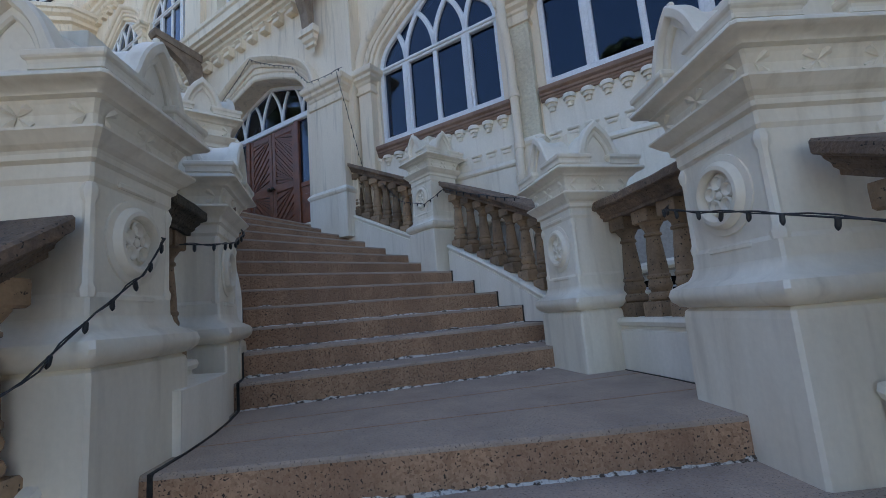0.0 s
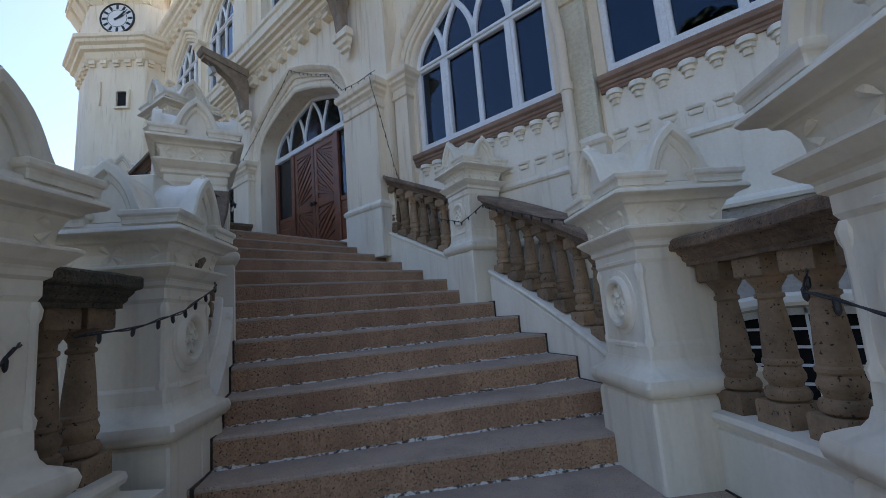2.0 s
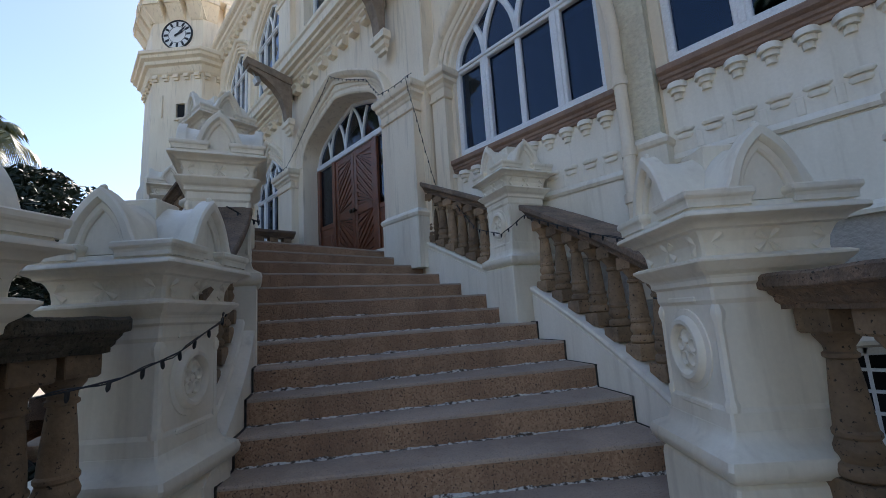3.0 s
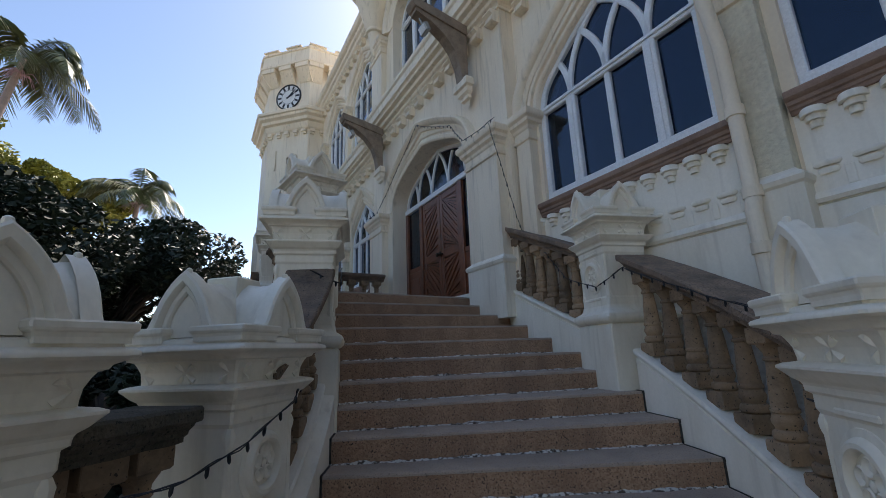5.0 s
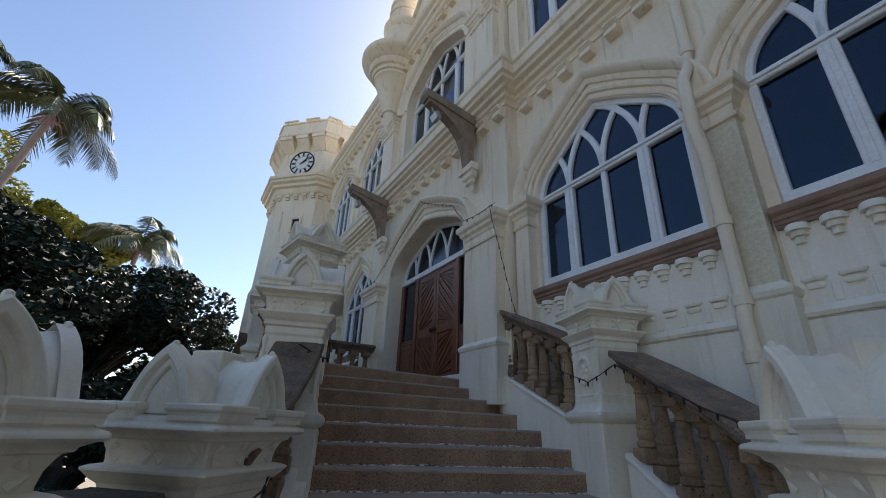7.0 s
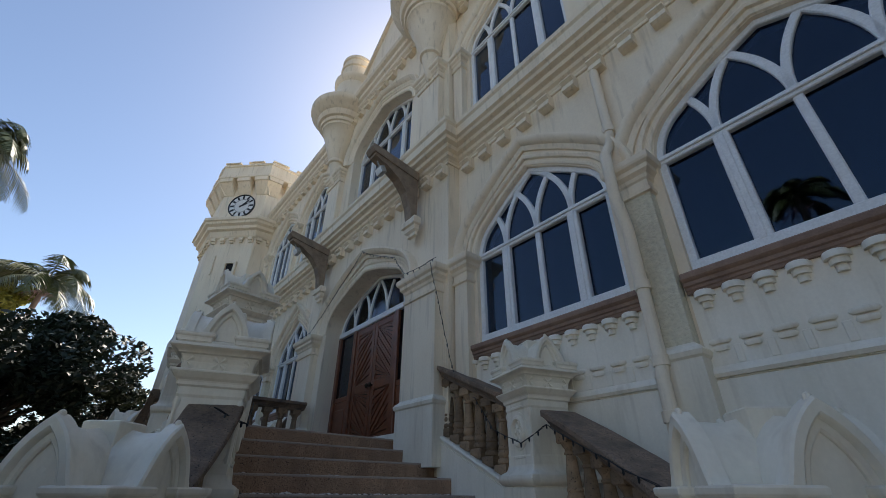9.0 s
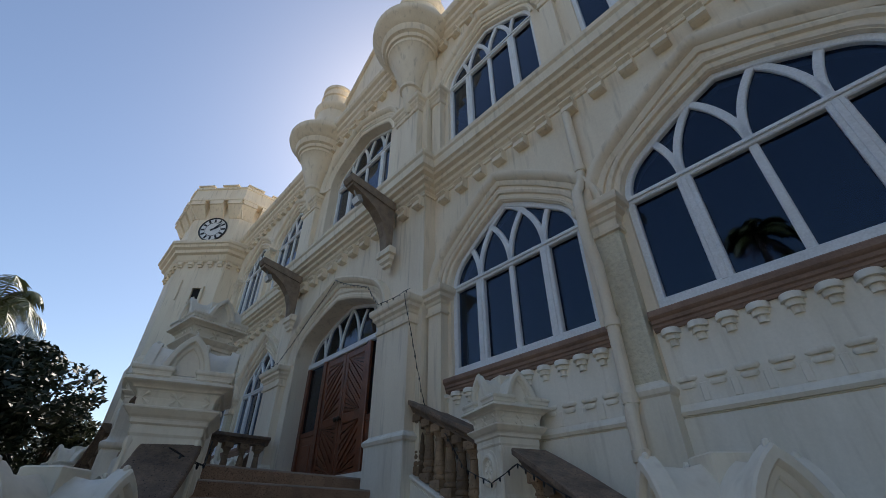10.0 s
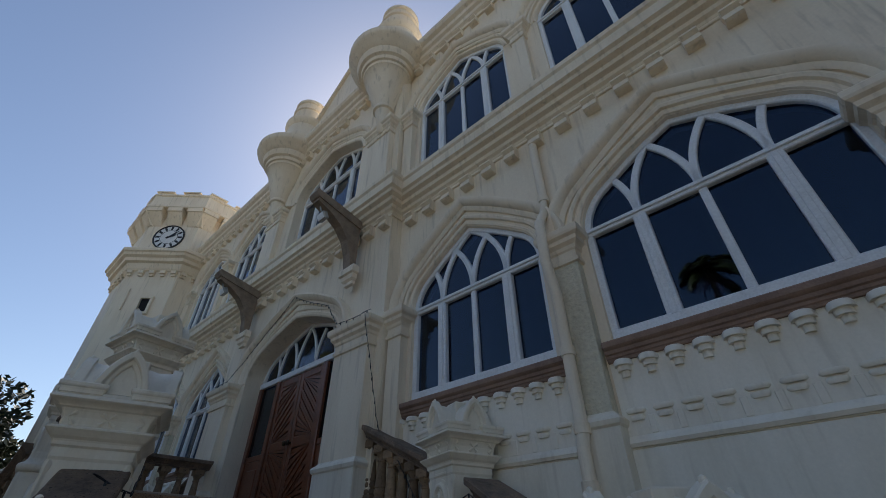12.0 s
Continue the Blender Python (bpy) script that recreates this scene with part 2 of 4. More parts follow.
def build_flight(side):
    stair = tagged(empty("stair"), "curved stone stair of worn granite steps with flaking mortar joints", "stair", kind="structure")
    last = 108.8
    for k in range(-8, 14):
        a0 = step_angle(k)
        a1 = (step_angle(k + 1) if k < 13 else last) + (0.4 if k < 13 else 0)
        bm = bmesh.new()
        sector(bm, RI - 0.05, RO + 0.05, a0 + 0.12, min(a1 + 0.3, last), k * H - H - 0.3, k * H - 0.016, side)
        part("riser", bm, RISER, stair)
        bm = bmesh.new()
        # slab with a rounded, slightly worn nosing
        st = []
        n = 10
        for i in range(n + 1):
            r = RI - 0.05 + (RO - RI + 0.1) * i / n
            wob = 0.004 * noise.noise((r * 3, k * 1.7, 0))
            da = (0.035 + wob) / r * 57.3
            zz = k * H + 0.002 * noise.noise((r * 2, k, 5))
            pr = [(a0 + 0.3, zz - 0.022), (a0 + 0.10, zz - 0.022), (a0 + 0.12, zz - 0.010), (a0 + da * 0.5, zz), (a1, zz), (a1, zz - 0.022)]
            st.append([arc(r, a, z, side) for a, z in pr])
        sweep(bm, st)
        part("tread", bm, TREAD, stair)
        if k > -8:
            bm = bmesh.new()
            st = []
            rnd = random.Random(k * 7 + side)
            n = 150
            for i in range(n + 1):
                r = RI + (RO - RI) * i / n
                w = 0.010 + 0.045 * max(0, noise.noise((r * 2.2, k * 3.1, side))) + 0.012 * rnd.random()
                h = 0.004 + 0.022 * max(0, noise.noise((r * 7, k * 2.3, 9))) + 0.009 * rnd.random()
                z = (k - 1) * H
                st.append([arc(r, a0 + 0.15, z - 0.01, side), arc(r, a0 + 0.12 - w / r * 57.3, z - 0.004, side), arc(r, a0 + 0.1 - 0.4 * w / r * 57.3, z + h * 0.5, side), arc(r, a0 + 0.15, z + h, side)])
            sweep(bm, st)
            part("mortar_joint", bm, MORTAR, stair)
    for k in range(-7, 13):
        a0, a1 = step_angle(k), step_angle(k + 1)
        for r in (RO - 0.006, RI + 0.022):
            bm = bmesh.new()
            w = 0.006 + 0.004 * noise.noise((k * 1.9, r, 4))
            sector(bm, r - w, r + 0.012, a0, a1 + 0.12, k * H - 0.02, k * H + 0.005, side, 4)
            sector(bm, r - w, r + 0.012, a1 + 0.02, a1 + 0.13, k * H, k * H + H - 0.02, side, 1)
            part("dark_joint", bm, JOINT, stair)
    # joints between the long slabs of the half landing
    for a in (39.6, 44.7):
        bm = bmesh.new()
        st = []
        for i in range(25):
            r = RI + (RO - RI) * i / 24
            g = 0.06 + 0.05 * noise.noise((r * 3, a, 2))
            aa = a + 0.05 * noise.noise((r * 1.5, a, 7))
            st.append([arc(r, aa, -0.01, side), arc(r, aa + g, -0.01, side), arc(r, aa + g, 0.0022, side), arc(r, aa, 0.0022, side)])
        part("slab_joint", sweep(bm, st), RISER, stair)
    bm = bmesh.new()
    sector(bm, RI - 0.05, RO + 0.05, 2, last, GZ - 0.1, GZ + 0.05, side, 20)
    part("stair_base", bm, RISER, stair)
    return stair


build_flight(1)
build_flight(-1)
# top landing between the two flights, before the door
landing = tagged(mesh_ob("floor_landing", bm_box(AXIS - 1.68, AXIS + 1.55, 2.75, 5.95, TOP - 0.4, TOP - 0.006), TREAD), "worn grey stone landing before the entrance door", "floor", kind="structure")


# ---- balustrades ----
def baluster_mesh():
    bm = bmesh.new()
    lathe(bm, [(0.088, 0.0), (0.09, 0.01), (0.09, 0.10), (0.084, 0.112)], 8, sq=True)
    lathe(bm, [(0.066, 0.11), (0.082, 0.125), (0.086, 0.145), (0.078, 0.165), (0.062, 0.175), (0.066, 0.19), (0.076, 0.205), (0.078, 0.225), (0.07, 0.245), (0.066, 0.26),
               (0.074, 0.27), (0.074, 0.285), (0.066, 0.295), (0.063, 0.36), (0.055, 0.46), (0.048, 0.53), (0.046, 0.55), (0.058, 0.558), (0.058, 0.572), (0.048, 0.58), (0.05, 0.60),
               (0.066, 0.625), (0.076, 0.64), (0.078, 0.655)], 16)
    lathe(bm, [(0.078, 0.65), (0.086, 0.66), (0.086, 0.73), (0.084, 0.75)], 8, sq=True)
    bmesh.ops.recalc_face_normals(bm, faces=bm.faces)
    me = bpy.data.meshes.new("baluster")
    bm.to_mesh(me)
    bm.free()
    me.materials.append(BALUST)
    for p in me.polygons:
        p.use_smooth = True
    me.set_sharp_from_angle(angle=radians(35))
    return me


BAL = baluster_mesh()
COP = [(x, z * 0.8) for x, z in [(-0.105, 0.0), (-0.105, 0.025), (-0.125, 0.04), (-0.13, 0.06), (-0.155, 0.085), (-0.16, 0.10), (-0.19, 0.108), (-0.197, 0.118), (-0.197, 0.172), (-0.185, 0.187), (0.185, 0.187), (0.197, 0.172), (0.197, 0.118), (0.19, 0.108), (0.16, 0.10), (0.155, 0.085), (0.13, 0.06), (0.125, 0.04), (0.105, 0.025), (0.105, 0.0)]]


def balustrade(rc, a0, a1, base, count, side=1, foot=None, inner=1):
    """Low plastered wall, turned balusters and a moulded stone coping along the arc; base(a) is the wall's top."""
    root = tagged(empty("balustrade"), "curved balustrade of brown stone balusters with dark weathered coping", "balustrade", "stair balustrades")
    lo = GZ - 0.1 if foot is None else foot
    n = 14
    bm = bmesh.new()
    st = []
    for i in range(n + 1):
        a = a0 + (a1 - a0) * i / n
        z = base(a)
        ri = 0.13 if rc > 5 else RI + 0.02 - rc
        pr = [(-0.13, lo), (ri, lo), (ri, z - 0.10), (0.13, z - 0.09), (0.115, z - 0.085), (0.115, z - 0.065), (0.14, z - 0.055), (0.15, z - 0.03), (0.14, z - 0.005), (0.11, z),
              (-0.11, z), (-0.14, z - 0.005), (-0.15, z - 0.03), (-0.14, z - 0.055), (-0.115, z - 0.065), (-0.115, z - 0.085), (-0.13, z - 0.09)]
        st.append([arc(rc + r, a, zz, side) for r, zz in pr])
    sweep(bm, st)
    part("plinth_wall", bm, WHITE, root, "white painted low wall")
    bm = bmesh.new()
    st = []
    for i in range(n + 1):
        a = a0 + (a1 - a0) * i / n
        w = 0.006 * noise.noise((a * 0.6, rc, 3))
        st.append([arc(rc + r, a, base(a) + 0.735 + z + w, side) for r, z in COP])
    sweep(bm, st)
    # low inner copings take the mossy colour with shade painted in
    part("coping", bm, MOSS_SHADE if rc < 5 and 30 < a0 < 50 else COPING, root, "mossy stone coping, coloured darker for tree shade" if rc < 5 and 30 < a0 < 50 else "dark weathered stone coping")
    for i in range(count):
        a = a0 + (a1 - a0) * (i + 0.5) / count
        p = arc(rc, a, base(a) - 0.012, side)
        piece("baluster", BAL, Matrix.Translation(p) @ pose(0, 0, 0, 0, 0, a if side > 0 else -a), root)
    return root


ROUT, RIN = RO + 0.13, RI - 0.20
for sd_ in (1, -1):
    for rc in (ROUT, RIN):
        cnt = (5, 8, 5) if rc == ROUT else (3, 5, 3)
        if sd_ > 0:
            low = rc if rc == ROUT else rc - 0.09
            balustrade(low, 38.0, 46.8, lambda a: 0.378, cnt[0] - (1 if rc == ROUT else 0), sd_)
            balustrade(low, 8.0, 32.2 if rc == ROUT else 31.6, lambda a: (0.255 if rc == ROUT else 0.215) + (a - 34.0) / 3.7 * H, 10 if rc == ROUT else 7, sd_)
        balustrade(rc, 52.4, 69.2 if rc == ROUT else 68.6, lambda a: 0.375 + H * 0.45 + (a - 51.6) / 3.7 * H * (1.16 if rc == ROUT else 1.04), 8 if rc == ROUT else 6, sd_)
        if rc == RIN:
            balustrade(rc, 77.0, 91.0, lambda a: 0.375 + H * 0.45 + (min(a, 94.5) - 51.6) / 3.7 * H, 5, sd_)


def wall_balustrade(side):
    """Sloping balustrade close to the facade, from the upper pier to the door's pier."""
    root = tagged(empty("balustrade"), "sloping balustrade of brown stone balusters beside the hall wall", "balustrade", "stair balustrades")
    a, b = Vector((-2.88, 5.43, 1.63)), Vector((-4.30, 5.49, 2.28))
    lo = 0.6
    pr = [(-0.13, None), (0.13, None), (0.13, -0.09), (0.115, -0.085), (0.115, -0.065), (0.14, -0.055), (0.15, -0.03), (0.14, -0.005), (0.11, 0.0), (-0.11, 0.0), (-0.14, -0.005), (-0.15, -0.03), (-0.14, -0.055), (-0.115, -0.065), (-0.115, -0.085), (-0.13, -0.09)]

    def at(p, r, z):
        return Vector((p.x if side > 0 else 2 * AXIS - p.x, p.y + r, z))
    part("plinth_wall", sweep(bmesh.new(), [[at(p, r, lo if z is None else p.z + z) for r, z in pr] for p in (a, b)]), WHITE, root, "white painted low wall")
    part("coping", sweep(bmesh.new(), [[at(p, r * 0.9, p.z + 0.735 + z) for r, z in COP] for p in (a, a.lerp(b, 0.5), b)]), COPING, root, "dark weathered stone coping")
    for i in range(7):
        p = a.lerp(b, (i + 0.5) / 7)
        piece("baluster", BAL, Matrix.Translation(at(p, 0, p.z - 0.012)), root)


wall_balustrade(1)
wall_balustrade(-1)


# front balustrade of the landing
def straight_balustrade(x0, x1, y, z, count):
    root = tagged(empty("balustrade"), "level landing balustrade with stone balusters and dark coping", "balustrade", "stair balustrades")
    part("plinth_wall", bm_box(x0, x1, y - 0.13, y + 0.13, GZ, z, bevel=0.01), WHITE, root, "white painted low wall")
    bm = bmesh.new()
    sweep(bm, [[Vector((x, y + r, z + 0.735 + q)) for r, q in COP] for x in (x0, x1)])
    part("coping", bm, COPING, root, "dark weathered stone coping")
    for i in range(count):
        piece("baluster", BAL, Matrix.Translation((x0 + (x1 - x0) * (i + 0.5) / count, y, z - 0.012)), root)


Q4 = arc(4.22, 98.3)
straight_balustrade(2 * AXIS - Q4.x + 0.3, Q4.x - 0.3, Q4.y, TOP + 0.3, 9)


# level rail that closes the landing beside the door
def end_balustrade(x, y0, y1, z, count):
    root = tagged(empty("balustrade"), "level landing balustrade with dark mossy coping beside the door", "balustrade", "stair balustrades")
    part("plinth_wall", bm_box(x - 0.13, x + 0.13, y0, y1, GZ, z, bevel=0.01), WHITE, root, "white painted low wall")
    part("coping", sweep(bmesh.new(), [[Vector((x + r, y, z + 0.735 + q)) for r, q in COP] for y in (y0, y1)]), COPING, root, "dark weathered stone coping")
    for i in range(count):
        piece("baluster", BAL, Matrix.Translation((x, y0 + (y1 - y0) * (i + 0.5) / count, z - 0.012)), root)


end_balustrade(-8.78, 3.2, 5.25, TOP + 0.06, 7)


# ---- gabled piers ----
def pointed(half, height, n=8, flare=0.0):
    """A pointed arch from the left foot over the tip to the right foot, as (x, z)."""
    R = (half * half + height * height) / (2 * half)
    c = R - half
    tip = math.asin(min(1, height / R))
    right = [(R * math.cos(tip * i / n) - c, R * math.sin(tip * i / n)) for i in range(n + 1)]
    return [(-x, z) for x, z in right] + [(x, z) for x, z in right[::-1][1:]]


def pier_prototype():
    root = empty("gate_pier")
    bm = bmesh.new()
    lathe(bm, [(0.33, -0.55), (0.33, 0.40), (0.325, 0.43), (0.30, 0.455)], 8, sq=True)
    part("base", bm, PIERW, root)
    bm = bmesh.new()
    lathe(bm, [(0.29, 0.44), (0.34, 0.455), (0.365, 0.48), (0.372, 0.51), (0.362, 0.54), (0.33, 0.56), (0.30, 0.575), (0.285, 0.60), (0.278, 0.63)], 8, sq=True)
    part("base_moulding", bm, PIERW, root, smooth=True)
    # shaft with chamfer stops at the corners
    bm = bmesh.new()
    lathe(bm, [(0.275, 0.61), (0.272, 0.70), (0.262, 0.72), (0.262, 1.14), (0.272, 1.16), (0.272, 1.26)], 8, sq=True)
    part("shaft", bm, PIERW, root)
    for sx in (-1, 1):
        for sy in (-1, 1):
            bm = bmesh.new()
            lathe(bm, [(0.03, 0.70), (0.034, 0.73), (0.024, 0.75), (0.022, 1.06), (0.03, 1.08), (0.034, 1.11), (0.02, 1.14)], 8, Matrix.Translation((sx * 0.248, sy * 0.248, 0)))
            part("corner_bead", bm, PIERW, root, smooth=True)
    # round sunk rosettes on the two faces across the stair
    bm = bmesh.new()
    lathe(bm, [(0.185, 0.0), (0.183, 0.010), (0.165, 0.013), (0.155, 0.014), (0.148, 0.030), (0.135, 0.042), (0.118, 0.042), (0.106, 0.030), (0.102, 0.004), (0.0005, 0.004)], 32)
    me = shared(bm, "rosette", PIERW, True)
    petal = shared(lathe(bmesh.new(), [(0.036, 0.002), (0.037, 0.014), (0.031, 0.020), (0.025, 0.015), (0.018, 0.005), (0.001, 0.004)], 12), "petal", PIERW, True)
    boss = shared(lathe(bmesh.new(), [(0.022, 0.002), (0.02, 0.016), (0.008, 0.021), (0.001, 0.0215)], 10), "boss", PIERW, True)
    ledge = shared(bm_box(-0.13, 0.13, -0.012, 0.02, -0.014, 0.014, bevel=0.006), "panel_ledge", PIERW)
    for i in (1, 3):
        ring = piece("rosette", me, pose(0, 0, 0, 0, 0, 90 * i) @ pose(0, -0.260, 0.94, 90, 0, 0), root)
        for k in range(5):
            a = k * math.tau / 5 + 0.3
            piece("petal", petal, Matrix.Translation((0.058 * math.cos(a), 0.058 * math.sin(a), 0)), ring)
        piece("boss", boss, Matrix.Identity(4), ring)
        for z in (1.165, 0.70):
            piece("panel_ledge", ledge, pose(0, 0, 0, 0, 0, 90 * i) @ pose(0, -0.268, z), root)
    # cap: lower cornice, frieze, upper cornice
    bm = bmesh.new()
    lathe(bm, [(0.272, 1.215), (0.29, 1.228), (0.292, 1.25), (0.298, 1.262), (0.32, 1.278), (0.345, 1.305), (0.358, 1.318), (0.358, 1.328), (0.335, 1.338), (0.29, 1.345)], 8, sq=True)
    part("lower_cornice", bm, PIERW, root)
    bm = bmesh.new()
    lathe(bm, [(0.292, 1.335), (0.292, 1.36), (0.297, 1.40), (0.312, 1.435), (0.325, 1.455)], 8, sq=True)
    part("frieze", bm, PIERW, root)
    # shallow four-pointed stars on the frieze, cut by its ends
    for i, cx in [(i, cx) for i in range(4) for cx in (-0.26, 0.0, 0.26)]:
        bm = bmesh.new()
        R = pose(0, 0, 0, 0, 0, 90 * i)
        for q in range(4):
            if cx and (q in (1, 2)) == (cx < 0):
                continue
            a = math.pi / 4 + q * math.pi / 2
            ca, sa = math.cos(a), math.sin(a)
            lean = lambda z: -0.293 - max(0.0, z - 1.37) * 0.25
            at = lambda u, w, d: R @ Vector((cx + 1.0 * (u * ca - w * sa), lean(1.395 + 0.8 * (u * sa + w * ca)) - d * 0.9, 1.395 + 0.8 * (u * sa + w * ca)))
            v = [bm.verts.new(p) for p in (at(0, 0, 0.004), at(0.045, 0.018, 0.001), at(0.066, 0.024, 0.002), at(0.072, 0.0, 0.014), at(0.066, -0.024, 0.002), at(0.045, -0.018, 0.001), at(0.04, 0, 0.017), at(0.07, 0, -0.01))]
            for t in ((0, 1, 6), (1, 2, 6), (2, 3, 6), (3, 4, 6), (4, 5, 6), (5, 0, 6), (2, 7, 3), (3, 7, 4)):
                bm.faces.new([v[k] for k in t])
        part("flower_relief", bm, PIERW, root)
    bm = bmesh.new()
    lathe(bm, [(0.315, 1.448), (0.345, 1.458), (0.352, 1.472), (0.385, 1.488), (0.402, 1.491), (0.411, 1.500), (0.411, 1.511), (0.404, 1.520), (0.388, 1.525), (0.372, 1.530), (0.366, 1.552), (0.34, 1.56)], 8, sq=True)
    part("upper_cornice", bm, PIERW, root, smooth=True)
    # corner slabs and the two crossing pointed vaults
    for sx in (-1, 1):
        for sy in (-1, 1):
            bm = bmesh.new()
            R = pose(sx * 0.238, sy * 0.238, 0)
            lathe(bm, [(0.144, 1.54), (0.144, 1.560), (0.148, 1.574), (0.156, 1.580), (0.160, 1.588), (0.160, 1.606), (0.153, 1.613), (0.10, 1.616)], 8, R, sq=True)
            part("corner_slab", bm, PIERW, root)
    # sagging vault ridges that run from the gables to a square block in the middle
    bm = bmesh.new()
    for turn in (0, 90):
        R = pose(0, 0, 1.565, 0, 0, turn)
        rows = []
        for y in (-0.33, -0.27, -0.18, -0.08, 0.08, 0.18, 0.27, 0.33):
            sag = 0.025 * math.sin(math.pi * min(1.0, (0.33 - abs(y)) / 0.25))
            rows.append([R @ Vector((x, y, z * (0.345 - sag) / 0.345)) for x, z in pointed(0.175, 0.30)])
        sweep(bm, rows)
    part("vault_roof", bm, PIERW, root, smooth=True)
    bm = bmesh.new()
    lathe(bm, [(0.155, 1.60), (0.125, 1.70), (0.105, 1.78), (0.102, 1.83), (0.104, 1.888), (0.094, 1.896)], 8, sq=True)
    part("crossing_block", bm, PIERW, root)

    def ogee(half, height, foot):
        """A pointed arch whose feet sweep outwards."""
        return [(x + (1 if x > 0 else -1) * foot * max(0.0, 1 - z / (0.4 * height)) ** 2 if x else x, z) for x, z in pointed(half, height)]
    for turn in range(4):
        R = pose(0, 0, 1.56, 0, 0, 90 * turn)
        bm = bmesh.new()
        rows = [(ogee(0.186, 0.33, 0.05), -0.30), (ogee(0.186, 0.33, 0.05), -0.372), (ogee(0.176, 0.318, 0.045), -0.382), (ogee(0.146, 0.278, 0.02), -0.382), (ogee(0.138, 0.267, 0.015), -0.374),
                (ogee(0.132, 0.26, 0.01), -0.352), (ogee(0.112, 0.228, 0), -0.350), (ogee(0.104, 0.217, 0), -0.342), (ogee(0.10, 0.212, 0), -0.30)]
        sweep(bm, [[R @ Vector((x, y, z)) for x, z in pts] for pts, y in rows], closed_profile=False)
        lathe(bm, [(0.014, 0.31), (0.018, 0.328), (0.015, 0.340), (0.006, 0.346), (0.001, 0.347)], 8, R @ Matrix.Translation((0, -0.345, 0)))
        part("gable", bm, PIERW, root, smooth=True)
        # folded leaf that fills the arch
        bm = bmesh.new()
        leaf_rows = []
        for z, w, d in ((0.0, 0.112, 0.306), (0.05, 0.108, 0.320), (0.11, 0.086, 0.335), (0.16, 0.056, 0.322), (0.205, 0.02, 0.305)):
            leaf_rows.append([R @ Vector((u * w, -0.300 - (d - 0.300) * (1 - abs(u) ** 1.5), z)) for u in (-1, -0.6, -0.25, 0, 0.25, 0.6, 1)])
        sweep(bm, leaf_rows, closed_profile=False)
        part("gable_leaf", bm, PIERW, root, smooth=True)
    return root


proto = pier_prototype()
tagged(proto, "white painted gabled masonry pier with rosette panels and moulded cap", "pier", "stair piers")
first = True
for sd_ in (1, -1):
    spots = [(6.98, 35.1, 0.0, 1.0, 1.0), (3.89, 35.6, 0.0, 0.94, 0.985), (6.90, 48.7, 0.0, 0.93, 1.01), (3.92, 52.6, 0.0, 0.94, 1.0), (7.00, 72.0, 6 * H + 0.17, 0.87, 0.98), (3.96, 71.8, 6 * H + 0.02, 0.88, 1.0), (4.22, 98.3, TOP, 0.88, 1.0)]
    if sd_ < 0:
        spots = [s for s in spots if s[1] > 60]
    for r, a, z, fw, fh in spots:
        turn = {48.7: 46.5, 52.6: 47.0}.get(a, a)
        m = Matrix.Translation(arc(r, a, z, sd_)) @ pose(0, 0, 0, 0, 0, turn if sd_ > 0 else -turn) @ Matrix.Diagonal((fw, fw, fh, 1))
        if first:
            proto.matrix_world = m
            first = False
        else:
            copy_thing(proto, m)


# ---- the facade ----
WF, EF = 5.67, 5.42
# XR lies beyond the visible facade: extra length added to shade the left piers
XL, XR = -17.4, 13.0
EL, ER = AXIS - 2.80, AXIS + 2.80
BAYS = [-2.62, 0.405, 2 * AXIS + 2.62, 2 * AXIS - 0.405]
facade = tagged(empty("building"), "cream and white painted two-storey gothic revival hall with moulded cornices", "building")


def tudor(half, h, r1, n=7):
    """A four-centred arch as (x, z) from the right foot to the left foot."""
    lo, hi = 0.01, math.pi / 2
    for _ in range(40):
        t = (lo + hi) / 2
        if (half - r1) * math.cos(t) + r1 > h * math.sin(t):
            lo = t
        else:
            hi = t
    t = lo
    right = [(half - r1 + r1 * math.cos(t * i / n), r1 * math.sin(t * i / n)) for i in range(n + 1)]
    x0, z0 = right[-1]
    for i in range(1, 5):
        u = i / 5
        bow = 0.03 * half * math.sin(math.pi * u)
        right.append((x0 * (1 - u) + bow * 0.3, z0 + (h - z0) * u + bow * 0.7))
    return right + [(0.0, h)] + [(-x, z) for x, z in right[::-1]]


def offset_arch(pts, d):
    out = []
    for i, (x, z) in enumerate(pts):
        if i == 0 or i == len(pts) - 1:
            out.append((x + (d if x > 0 else -d), z))
            continue
        ax, az = pts[i - 1]
        bx, bz = pts[i + 1]
        tx, tz = bx - ax, bz - az
        L = math.hypot(tx, tz)
        nx, nz = tz / L, -tx / L
        k = 1.0
        if abs(x) < 1e-6:
            s = abs(pts[i - 1][1] - z) / max(1e-6, math.hypot(pts[i - 1][0], pts[i - 1][1] - z))
            nx, nz, k = 0.0, 1.0, 1 / max(0.5, math.sqrt(1 - s * s))
        out.append((x + nx * d * k, z + nz * d * k))
    return out


